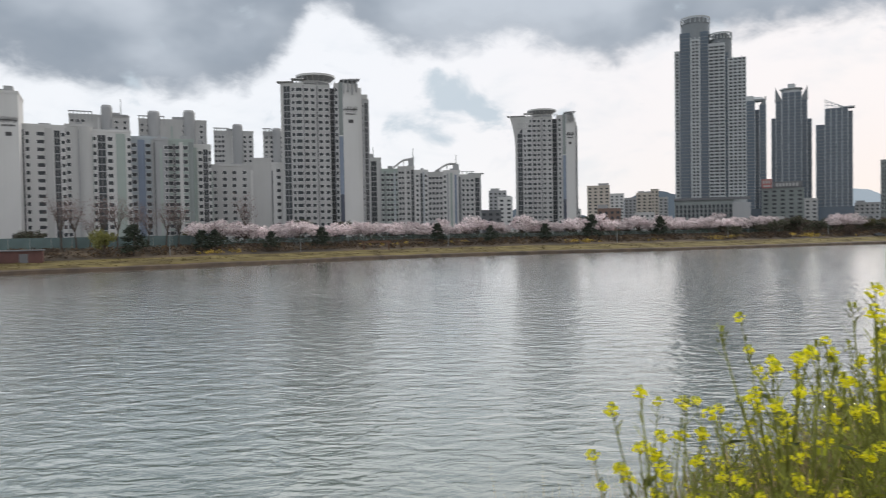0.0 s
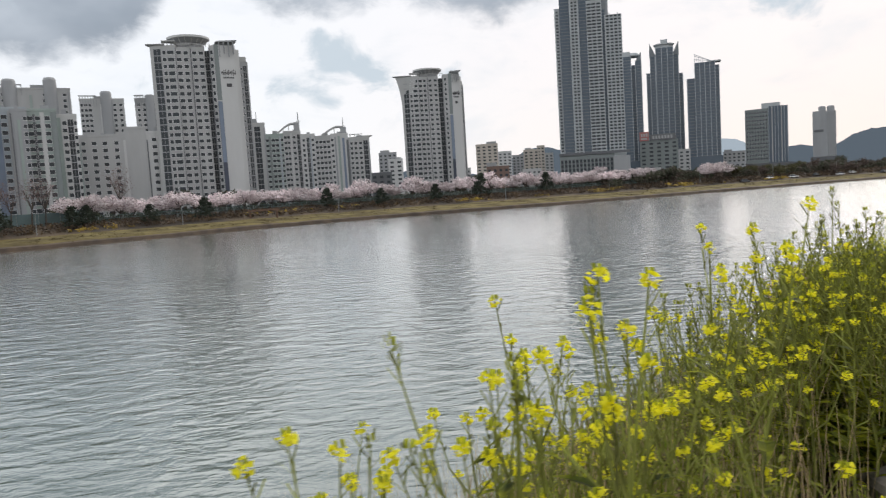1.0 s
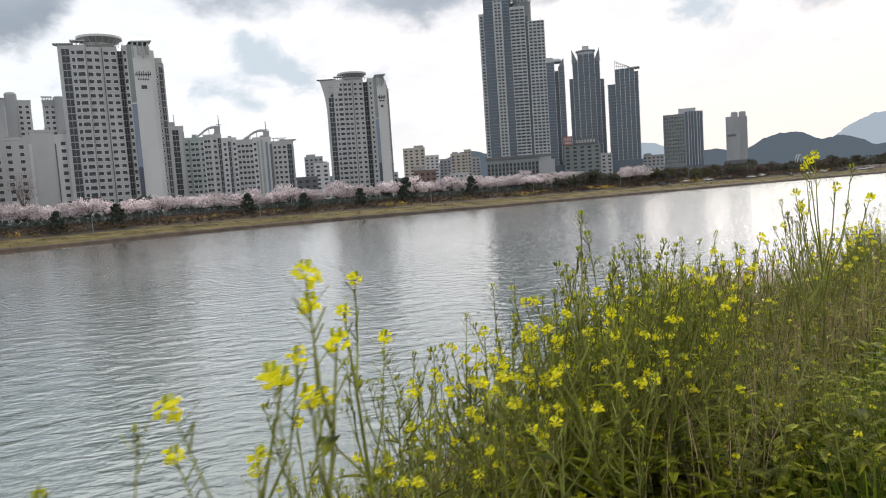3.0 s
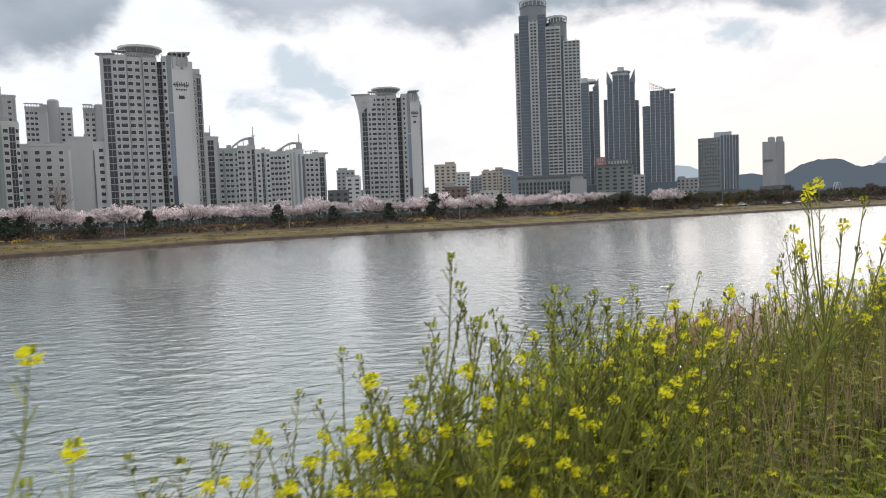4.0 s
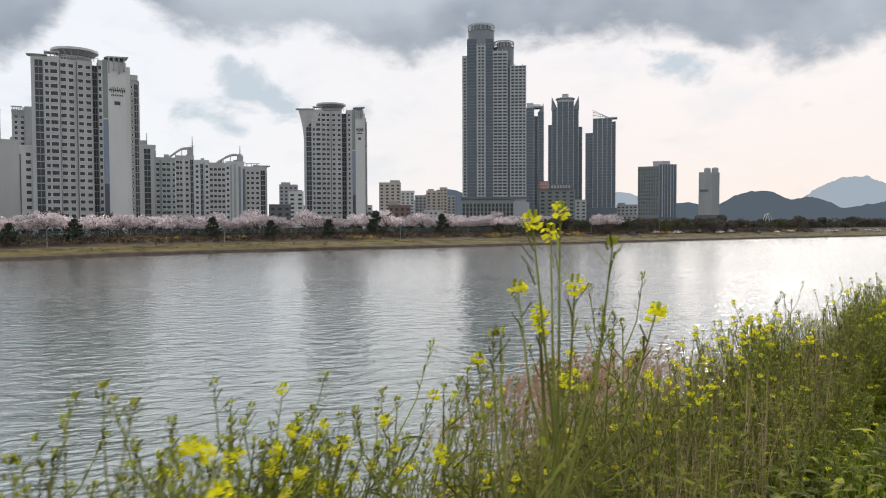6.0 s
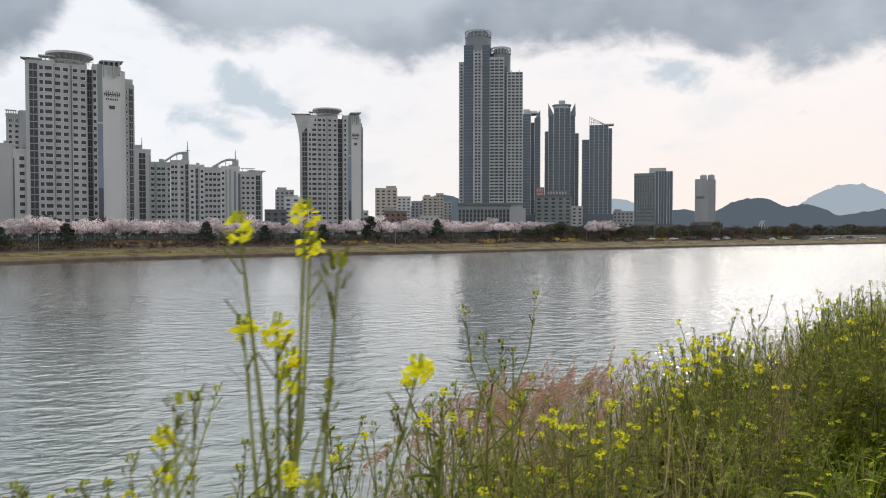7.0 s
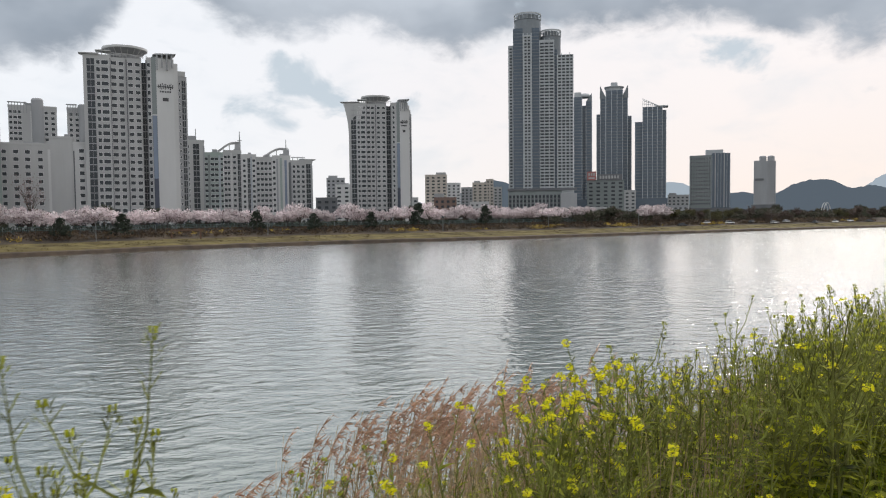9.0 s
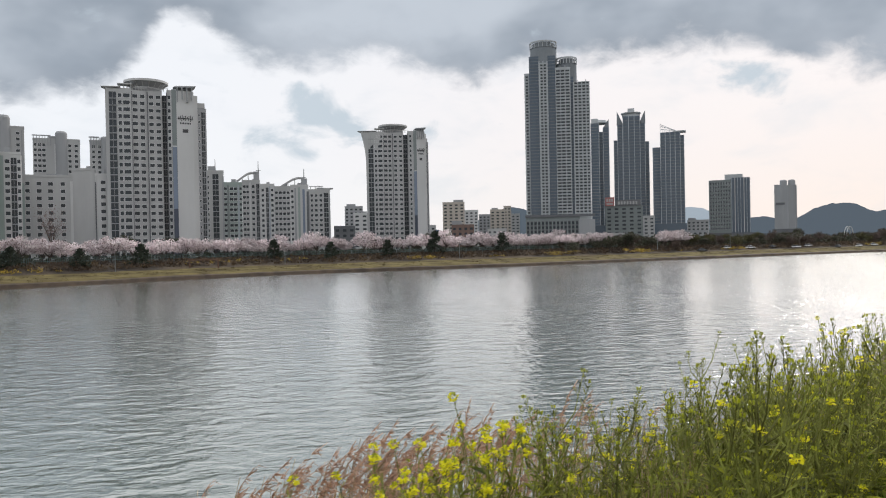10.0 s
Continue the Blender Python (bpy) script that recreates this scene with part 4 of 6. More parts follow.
b, h = city_block("office_block", (335.6, 691.0), -25.7, 37.0, 16, 42.0, M_SAGEGREY, "grey office block carrying two billboards", 9, 5)
g = Geo()
g.box(-18.4, -9.5, -0.8, 0.2, h + 0.6, h + 9.5)
part("billboard", g, M_SIGNRED, b, "red billboard with haze painted into its colour")
g = Geo()
for i in range(3):
    g.box(-17.2 + i * 2.4, -15.6 + i * 2.4, -0.9, -0.8, h + 5, h + 8)
g.box(-17, -11, -0.9, -0.8, h + 2, h + 3.5)
part("lettering", g, M_PALE, b)
g = Geo()
g.box(-8.4, 16.5, -0.8, 0.2, h + 0.6, h + 6.5)
part("billboard", g, M_DGREY, b, "dark grey billboard")
g = Geo()
for i in range(7):
    g.box(-6.0 + i * 2.9, -4.2 + i * 2.9, -0.9, -0.8, h + 2.0, h + 5.0)
part("lettering", g, M_PALE, b)
city_block("office_block", (357.2, 680.2), -27.5, 11.4, 14, 31.2, M_PALE, "low pale office block beside the glass towers", 7, 2)
city_block("office_block", (469.7, 777.6), -31.0, 24.0, 16, 29.0, M_PALE, "low white block between glass tower and slab", 6, 5, [(0.05, 0.4, 3)])
city_block("office_block", (300.0, 640.0), -25.0, 22.0, 14, 14.0, M_PALE, "low pale pavilion beside the skyscraper", 3, 5)
city_block("office_block", (370.0, 620.0), -29.0, 26.0, 14, 15.0, M_GREY, "low grey building behind the riverside trees", 3, 6)


def slab_pair():
    house = thing("office_slab", pose(515.4, 784.4, 4.8, 0, 0, -33.2), "dark office slab with a gridded stone face and striped glass face", "office building", "city blocks downstream")
    h, x = 74.5, 23.0
    wall(house, [(-x, 3), (2, 0), (2, 26), (-x, 26)], h - 2.0, M_SAGEGREY)
    g = Geo()
    g.prism([(2, 0), (x, 4), (x, 26), (2, 26)], 0, h)
    part("glass_face", g, M_CURTAIN, house)
    windows(house, (-x, 3), (2, 0), [(2.2 + 3.0 * i, 1.9) for i in range(8)], 13, 12, 4.5, 2.6)
    ang = math.degrees(math.atan2(4, x - 2))
    for i in range(7):
        g = Geo()
        g.box(i * 3.4 + 0.3, i * 3.4 + (1.3 if i in (1, 4) else 0.7), -0.5, 0.1, 10, h + 0.5)
        part("fin", g, M_PALE if i in (1, 4) else M_MULLION, house, m=pose(2, 0, 0, 0, 0, ang))
    wall(house, [(-5, 6), (15, 6), (15, 22), (-5, 22)], h + 4.5, M_STONE, h - 2, name="roof_box")
    wall(house, [(-x - 4, -4), (x + 6, -4), (x + 6, 26), (-x - 4, 26)], 9, M_DGREY, name="podium")
    house = thing("apartment_tower", pose(672.7, 893.8, 4.8, 0, 0, -36.9), "slim pale tower with two rounded roof cores", "apartment tower", "city blocks downstream")
    h, x = 76.5, 14.1
    wall(house, [(-x, 2), (2, 0), (2, 22), (-x, 22)], h - 1, M_GREY)
    wall(house, [(2, 0), (x, 3), (x, 22), (2, 22)], h - 2, M_GREY)
    for c in (2.5, 5.5, 8.5, 11.0):
        windows(house, (2, 0), (x, 3), [(c, 1.5)], 22, 0, 3.4, 1.6)
    for cx in (-2.5, 8.0):
        g = Geo()
        g.lathe([(4.6, h - 4), (4.6, h + 4), (3.6, h + 5.4), (0.01, h + 6)], cx, 8, 18)
        part("roof_core", g, M_GREY, house)
    g = Geo()
    g.box(-x + 2, -1, -0.05, 1.2, h * 0.62, h * 0.66)
    part("lettering", g, M_DGREY, house, m=pose(0, 0.3, 0))
    wall(house, [(-x - 3, -4), (x + 3, -4), (x + 3, 22), (-x - 3, 22)], 14, M_DGREY, name="podium")


slab_pair()


# ---- far bank: trees, fences, small things ----
M_BLOSSOM = material("cherry_blossom", (0.66, 0.56, 0.58), 0.9, vary=0.12, scale=0.6, bump=0, color2=(0.78, 0.72, 0.73), per_object=0.28, translucent=0.3)
M_TWIG = material("blossom_twigs", (0.22, 0.16, 0.15), 0.95, vary=0.25, scale=1.0, bump=0, island=0.3)
M_PINE = material("pine_needles", (0.025, 0.035, 0.022), 0.9, vary=0.3, scale=0.8, bump=0, island=0.4)
M_LEAFD = material("dark_broadleaf", (0.055, 0.062, 0.038), 0.9, vary=0.3, scale=0.4, bump=0, island=0.35, per_object=0.0, translucent=0.15)
M_LEAFB = material("brown_bare_crown", (0.07, 0.053, 0.04), 0.9, vary=0.3, scale=0.4, bump=0, island=0.35, translucent=0.15)
M_LEAFY = material("young_willow_leaf", (0.19, 0.19, 0.06), 0.9, vary=0.25, scale=0.6, bump=0, island=0.3, translucent=0.25)
M_OLIVE = material("olive_leaf", (0.085, 0.08, 0.035), 0.9, vary=0.3, scale=0.5, bump=0, island=0.3, translucent=0.2)
M_SHRUB = material("dry_shrub", (0.085, 0.057, 0.04), 0.95, vary=0.35, scale=0.2, bump=0, island=0.4, color2=(0.11, 0.075, 0.04))
M_FORSY = material("forsythia_bloom", (0.38, 0.27, 0.05), 0.9, vary=0.25, scale=0.3, bump=0, island=0.35)
M_CARW = material("white_car_paint", (0.7, 0.7, 0.7), 0.3, vary=0.03, scale=1.0, bump=0)
M_CARD = material("dark_car_paint", (0.05, 0.055, 0.06), 0.3, vary=0.05, scale=1.0, bump=0)
M_TYRE = material("tyre_rubber", (0.02, 0.02, 0.02), 0.8, vary=0.1, scale=2.0, bump=0)
M_TEALP = material("teal_barrier_panel", (0.085, 0.13, 0.13), 0.5, vary=0.15, scale=0.2, bump=0)
M_MAROON = material("maroon_sheet_wall", (0.09, 0.04, 0.035), 0.7, vary=0.15, scale=0.5, bump=0.2)


def flakes(rnd, centres, radius, count, size, squash=0.7, flat=0.0):
    """Small leaf or petal clumps scattered round centres, as numpy quads."""
    n = len(centres) * count
    c = np.repeat(np.array(centres), count, axis=0)
    d = rnd.normal(size=(n, 3))
    d /= np.linalg.norm(d, axis=1)[:, None] + 1e-9
    r = radius * rnd.random(n) ** 0.5
    p = c + d * r[:, None] * np.array([1, 1, squash])
    a = rnd.normal(size=(n, 3))
    a[:, 2] *= 1 - flat
    a /= np.linalg.norm(a, axis=1)[:, None] + 1e-9
    b = np.cross(a, rnd.normal(size=(n, 3)))
    b /= np.linalg.norm(b, axis=1)[:, None] + 1e-9
    s = size * (0.55 + 0.9 * rnd.random(n))[:, None]
    a, b = a * s, b * s * 0.75
    v = np.stack([p - a - b * 0.6, p + a * 0.3 - b, p + a + b * 0.5, p - a * 0.4 + b], axis=1)
    return v.reshape(-1, 3)


def quad_mesh(name, verts, mats, slots=None):
    """A mesh of loose quads straight from an array of corners."""
    n = len(verts) // 4
    me = bpy.data.meshes.new(name)
    me.vertices.add(n * 4)
    me.vertices.foreach_set("co", np.asarray(verts, dtype=np.float32).ravel())
    me.loops.add(n * 4)
    me.loops.foreach_set("vertex_index", np.arange(n * 4, dtype=np.int32))
    me.polygons.add(n)
    me.polygons.foreach_set("loop_start", np.arange(0, n * 4, 4, dtype=np.int32))
    for m in mats:
        me.materials.append(m)
    if slots is not None:
        me.polygons.foreach_set("material_index", np.asarray(slots, dtype=np.int32))
    me.update()
    return me


def limbs(seed, height, spread, fork, trunk_r, n_limbs, droop=0.0):
    """Trunk and forked limbs; returns the geometry and the limb tips."""
    rnd = random.Random(seed)
    g, tips = Geo(), []
    lean = (rnd.uniform(-0.3, 0.3), rnd.uniform(-0.3, 0.3))
    top = (lean[0], lean[1], fork)
    g.tube([(0, 0, -0.4), (lean[0] * 0.4, lean[1] * 0.4, fork * 0.5), top], [trunk_r * 1.3, trunk_r, trunk_r * 0.85], 7)
    for i in range(n_limbs):
        a = 2 * math.pi * (i + rnd.uniform(-0.3, 0.3)) / n_limbs
        r = spread * rnd.uniform(0.55, 1.0)
        h = fork + (height - fork) * rnd.uniform(0.45, 0.95) * (1.15 - 0.45 * r / spread)
        end = (top[0] + r * math.cos(a), top[1] + r * math.sin(a), h)
        midp = (top[0] + r * 0.45 * math.cos(a + 0.2), top[1] + r * 0.45 * math.sin(a + 0.2), fork + (h - fork) * 0.6)
        g.tube([top, midp, end], [trunk_r * 0.55, trunk_r * 0.3, trunk_r * 0.08], 5)
        tips += [end, tuple((m + e) / 2 for m, e in zip(midp, end)), midp]
        for _ in range(3):
            b = rnd.uniform(0, 2 * math.pi)
            q = (midp[0] + spread * 0.4 * math.cos(b), midp[1] + spread * 0.4 * math.sin(b), midp[2] + (height - fork) * rnd.uniform(0.0, 0.45) - droop)
            g.tube([midp, q], [trunk_r * 0.2, trunk_r * 0.05], 4)
            tips.append(q)
    return g, tips


def tree_kind(name, label, seed, height, spread, fork, trunk_r, n_limbs, leaf_mat, clump, count, size, squash, group, twig=0):
    """One tree with a trunk and a crown, at the origin, to be copied."""
    rnd = np.random.default_rng(seed)
    t = thing(name, pose(0, 0, -60), label, "tree", group)
    g, tips = limbs(seed, height, spread, fork, trunk_r, n_limbs)
    part("trunk", g, M_BARK, t)
    v = flakes(rnd, tips, clump, count, size, squash)
    slots = np.zeros(len(v) // 4, dtype=np.int32)
    mats = [leaf_mat]
    if twig:
        v2 = flakes(rnd, tips, clump * 0.9, twig, size * 0.7, squash)
        v = np.concatenate([v, v2])
        slots = np.concatenate([slots, np.ones(len(v2) // 4, dtype=np.int32)])
        mats = [leaf_mat, M_TWIG]
    part("crown", quad_mesh("crown", v, mats, slots), None, t)
    return t


def conifer_kind(name, label, seed, height, spread):
    rnd = np.random.default_rng(seed)
    t = thing(name, pose(0, 0, -60), label, "tree", "dark pines on the slope")
    g = Geo()
    g.tube([(0, 0, -0.4), (0.1, 0, height * 0.5), (0, 0.1, height)], [0.16, 0.11, 0.03], 6)
    part("trunk", g, M_BARK, t)
    cs = []
    for i in range(46):
        f = 0.16 + 0.84 * (i / 45) ** 0.9
        r = spread * (1 - f) ** 0.6 * rnd.uniform(0.45, 1.05)
        a = rnd.uniform(0, 2 * math.pi)
        cs.append((r * math.cos(a), r * math.sin(a), height * f))
    part("crown", quad_mesh("crown", flakes(rnd, cs, spread * 0.34, 30, 0.2, 0.45, 0.5), [M_PINE]), None, t)
    return t


def plant_out(kinds, spots, scale=(0.85, 1.15), seed=5):
    """Copies of some kinds of tree at the spots; the patterns themselves are put at the first spots."""
    rnd = random.Random(seed)
    for i, (x, y, z) in enumerate(spots):
        m = pose(x, y, z, 0, 0, rnd.uniform(0, 360))
        s = rnd.uniform(*scale)
        if i < len(kinds):
            kinds[i].matrix_basis = m @ Matrix.Diagonal((s, s, s * rnd.uniform(0.9, 1.1), 1))
        else:
            c = copy_thing(kinds[rnd.randrange(len(kinds))], m)
            c.scale = (s, s, s * rnd.uniform(0.9, 1.1))


def bank(x, d):
    return (x, shore(x) + d, far_z(d))


rr = random.Random(11)
CH = "blossoming cherry tree with pale pink crown on the promenade"
cherries = [tree_kind("cherry_tree", CH, 20 + i, 6.9, 4.3, 1.7, 0.2, 8, M_BLOSSOM, 0.95, 30, 0.19, 0.6, "cherry trees on the promenade", twig=9) for i in range(5)]
spots = []
x = -67.0
while x < 138:
    spots.append(bank(x + rr.uniform(-1, 1), 36 + rr.uniform(-1.5, 1.5)))
    if rr.random() < 0.8:
        spots.append(bank(x + 2.6 + rr.uniform(-1, 1), 44 + rr.uniform(-2, 3)))
    x += 5.2
spots += [bank(168, 30), bank(174, 31), bank(180, 33)]
plant_out(cherries, spots, (0.82, 1.2))

pines = [conifer_kind("pine_tree", "dark green pine on the scrub slope", 40 + i, 6.0, 3.0) for i in range(3)]
pine_spots = [bank(-34, 25), bank(20, 26), bank(40, 27), bank(-47, 24), bank(-78, 23), bank(1.5, 28), bank(-64, 26), bank(-61, 26.5), bank(58, 29), bank(86, 31)]
plant_out(pines, pine_spots, (0.95, 1.4), 9)

WD = "dark spring tree on the downstream bank"
woods = [tree_kind("broadleaf_tree", WD, 60 + i, 7.5, 3.6, 1.6, 0.2, 7, M_LEAFD, 1.1, 26, 0.24, 0.75, "riverside trees downstream", twig=8) for i in range(3)]
woods += [tree_kind("broadleaf_tree", "brown leafless tree on the downstream bank", 66 + i, 7.0, 3.4, 1.6, 0.2, 8, M_LEAFB, 1.0, 22, 0.2, 0.75, "riverside trees downstream", twig=10) for i in range(2)]
woods += [tree_kind("willow_tree", "olive willow with young leaves", 70, 6.5, 3.4, 1.4, 0.2, 8, M_OLIVE, 1.0, 26, 0.2, 0.8, "riverside trees downstream")]
spots = []
for i in range(150):
    x = 118 + 640 * (i / 150) ** 1.3 + rr.uniform(-4, 4)
    spots.append(bank(x, rr.choice((26, 34, 46, 60, 80)) + rr.uniform(-5, 5)))
for i in range(26):
    spots.append(bank(rr.uniform(-120, 150), rr.uniform(58, 75)))
rr.shuffle(spots)
plant_out(woods, spots, (0.6, 1.1), 13)
plant_out([tree_kind("willow_tree", "yellow-green willow at the foot of the slope", 90, 6.8, 3.2, 1.2, 0.18, 9, M_LEAFY, 0.9, 40, 0.16, 1.0, "upstream bank trees")], [bank(-84, 22)])
bare = [tree_kind("bare_tree", "leafless slender tree in front of the apartment blocks", 95 + i, 10.5, 2.4, 3.0, 0.14, 9, M_TWIG, 1.2, 10, 0.09, 1.3, "upstream bank trees") for i in range(3)]
plant_out(bare, [bank(-99, 39), bank(-96, 39.5), bank(-93, 39), bank(-90, 39.5), bank(-87, 39), bank(-83, 39.5), bank(-80, 39), bank(-76, 39.5), bank(-73, 39), bank(-58, 45)], (1.1, 1.6), 17)


def scrub():
    """Loose shrubs, tufts and bloom on the slope and along the water's edge, too many to count."""
    rnd = np.random.default_rng(3)
    sets = {M_SHRUB: [], M_FORSY: [], M_LEAFB: []}
    for i in range(4200):
        x = rnd.uniform(-150, 330)
        d = rnd.uniform(22, 35)
        p = bank(x, d)
        f = noise.noise((x * 0.05, d * 0.12, 4.0))
        m = M_FORSY if (f > 0.22 and d < 27 and rnd.random() < 0.8) else (M_SHRUB if rnd.random() < 0.6 else M_LEAFB)
        sets[m].append((p[0], p[1], p[2] + rnd.uniform(0.2, 0.6)))
    for m, name, label in ((M_SHRUB, "slope_shrubs", "dry brown shrubs covering the bank slope"), (M_FORSY, "forsythia_shrubs", "yellow forsythia patches along the slope"),
                           (M_LEAFB, "bramble_shrubs", "dark bare brambles on the bank slope")):
        ob = part(name, quad_mesh(name, flakes(rnd, sets[m], 0.95, 15, 0.2, 0.6), [m]), None)
        tagged(ob, label, "shrubs", kind="stuff")
    cs = []
    for i in range(900):
        x = -160 + 560 * rnd.random() ** 1.2
        d = rnd.uniform(0.6, 17)
        p = bank(x, d)
        cs.append((p[0], p[1], p[2] + 0.15))
    ob = part("bank_grass_tufts", quad_mesh("bank_grass_tufts", flakes(rnd, cs, 0.8, 12, 0.1, 0.25), [M_GRASSB]), None)
    tagged(ob, "dry golden grass tufts along the far bank", "grass", kind="stuff")


scrub()


def hedge():
    """Dark clipped foliage added behind the promenade fence to darken the trunk zone."""
    rnd = np.random.default_rng(12)
    cs = []
    for i in range(1700):
        p = bank(rnd.uniform(-70, 150), rnd.uniform(47, 51))
        cs.append((p[0], p[1], p[2] + rnd.uniform(0.0, 2.0)))
    ob = part("hedge", quad_mesh("hedge", flakes(rnd, cs, 0.8, 14, 0.2, 0.8), [M_LEAFD]), None)
    tagged(ob, "dark foliage added to darken the gap behind the cherry trees", "hedge", kind="stuff")
    cs = []
    for i in range(5200):
        x = 112 + 700 * rnd.random() ** 1.35
        d = rnd.uniform(32, 75)
        p = bank(x, d)
        top = 3.4 + 2.2 * noise.noise((x * 0.06, d * 0.05, 6.0)) + 0.03 * (d - 32)
        cs.append((p[0], p[1], p[2] + rnd.uniform(0.2, max(1.0, top))))
    half = len(cs) * 3 // 5
    for name, mat, sel in (("riverside_thicket", M_LEAFD, cs[:half]), ("bare_thicket", M_LEAFB, cs[half:])):
        ob = part(name, quad_mesh(name, flakes(rnd, sel, 1.5, 13, 0.38, 0.8), [mat]), None)
        tagged(ob, "dense dark thicket along the downstream bank", "thicket", kind="stuff")


hedge()


def fence_run(name, x0, x1, d, hgt, step, mat, label, solid):
    """A fence along the promenade: posts, two rails and a panel in each bay."""
    f = thing(name, Matrix.Identity(4), label, "fence")
    x = x0
    while x < x1:
        a, b = bank(x, d), bank(x + step, d)
        g = Geo()
        g.box(-0.06, 0.06, -0.06, 0.06, -0.3, hgt + 0.1)
        part("post", g, M_STEEL, f, m=pose(*a))
        ang = math.degrees(math.atan2(b[1] - a[1], b[0] - a[0]))
        ln = math.hypot(b[0] - a[0], b[1] - a[1])
        g = Geo()
        if solid:
            g.box(0.08, ln - 0.08, -0.03, 0.03, 0.3, hgt)
            g.box(0.06, ln - 0.06, -0.05, 0.05, 0.0, 0.28, 0)
        else:
            n = 14
            for i in range(n):
                c = 0.1 + (ln - 0.2) * i / (n - 1)
                g.box(c - 0.045, c + 0.045, -0.02, 0.02, 0.1, hgt)
            for z in (0.1, hgt * 0.5, hgt - 0.08):
                g.box(0.06, ln - 0.06, -0.035, 0.035, z, z + 0.09)
        part("panel", g, mat, f, m=pose(*a, 0, 0, ang))
        x += step


fence_run("promenade_fence", -66, 140, 33.5, 1.9, 5.5, M_FENCE, "teal metal fence in front of the cherry trees", False)
fence_run("noise_barrier", -165, -67, 41, 3.4, 4.5, M_TEALP, "teal panel barrier along the road", True)


def pergola():
    p = bank(-18, 19.5)
    t = thing("pergola", pose(p[0], p[1], p[2], 0, 0, 12), "brown timber beam frame on the grassy bank", "pergola")
    for x in (-4.0, 4.0):
        g = Geo()
        g.box(x - 0.22, x + 0.22, -0.22, 0.22, -0.3, 2.3)
        part("post", g, M_RUST, t)
    g = Geo()
    g.box(-4.7, 4.7, -0.25, 0.25, 2.3, 2.75)
    part("beam", g, M_RUST, t)


pergola()


def lamp_post(x, d, hgt):
    t = thing("lamp_post", pose(*bank(x, d)), "slim grey lamp post on the bank", "lamp post", "lamp posts on the bank")
    g = Geo()
    g.tube([(0, 0, -0.2), (0, 0, hgt)], [0.11, 0.07], 6)
    part("pole", g, M_STEEL, t)
    g = Geo()
    g.tube([(0, 0, hgt), (0.5, -0.3, hgt + 0.25), (1.1, -0.6, hgt + 0.2)], [0.06, 0.07, 0.14], 5)
    part("lamp_head", g, M_STEEL, t)


for x, d, hh in ((-39, 20, 5.0), (-70, 22, 5), (5, 22, 4.6), (66, 22, 5), (112, 23, 5), (160, 24, 6), (205, 24, 6), (250, 25, 6)):
    lamp_post(x, d, hh)


def shed():
    p = bank(-100, 17)
    t = thing("shed", pose(p[0], p[1], p[2] - 0.2, 0, 0, 24), "maroon sheet-metal shed at the foot of the slope", "shed")
    wall(t, [(-7, 0), (7, 0), (7, 4), (-7, 4)], 3.0, M_MAROON)
    g = Geo()
    g.prism([(-7.3, -0.4), (7.3, -0.4), (7.3, 4.4), (-7.3, 4.4)], 3.0, 3.25)
    part("roof", g, M_DGREY, t)
    for x in (-3.5, 3.0):
        g = Geo()
        g.box(x - 0.9, x + 0.9, -0.06, 0.02, 0.1, 2.3)
        part("door", g, M_DGREY, t)


shed()


def car(x, d, rot, mat, label):
    t = thing("car", pose(*bank(x, d), 0, 0, rot), label, "car", "cars parked downstream")
    g = Geo()
    g.prism([(-2.2, -0.85), (2.2, -0.85), (2.2, 0.85), (-2.2, 0.85)], 0.3, 0.85, 0, [(-2.15, -0.8), (2.1, -0.8), (2.1, 0.8), (-2.15, 0.8)])
    part("body", g, mat, t)
    g = Geo()
    g.prism([(-1.7, -0.76), (1.1, -0.76), (1.1, 0.76), (-1.7, 0.76)], 0.85, 1.38, 0, [(-1.3, -0.62), (0.5, -0.62), (0.5, 0.62), (-1.3, 0.62)])
    part("glazing", g, M_PANE, t)
    g = Geo()
    g.box(-1.3, 0.5, -0.62, 0.62, 1.38, 1.46)
    part("roof", g, mat, t)
    for wx in (-1.35, 1.35):
        for wy in (-0.8, 0.8):
            g = Geo()
            g.lathe([(0.01, -0.1), (0.32, -0.1), (0.32, 0.1), (0.01, 0.1)], 0, 0, 12)
            part("wheel", g, M_TYRE, t, m=pose(wx, wy, 0.32, 90, 0, 0))


for i in range(15):
    car(185 + 15 * i + rr.uniform(-5, 5), 21 + rr.uniform(-1.5, 3), 17 + rr.uniform(-20, 20), M_CARW if i % 3 else M_CARD,
        "white car parked on the bank" if i % 3 else "dark car parked on the bank")


def dome():
    p = bank(330, 60)
    t = thing("arched_frame", pose(p[0], p[1], p[2], 0, 0, 20), "white hooped frame among the downstream trees", "hooped frame")
    for k in range(2):
        g = Geo()
        pts = [(4.0 * math.cos(a), k * 1.5, 9.0 * math.sin(a)) for a in np.linspace(0, math.pi, 14)]
        g.tube(pts, [0.22] * 14, 5)
        part("hoop", g, M_WHITE, t)


dome()


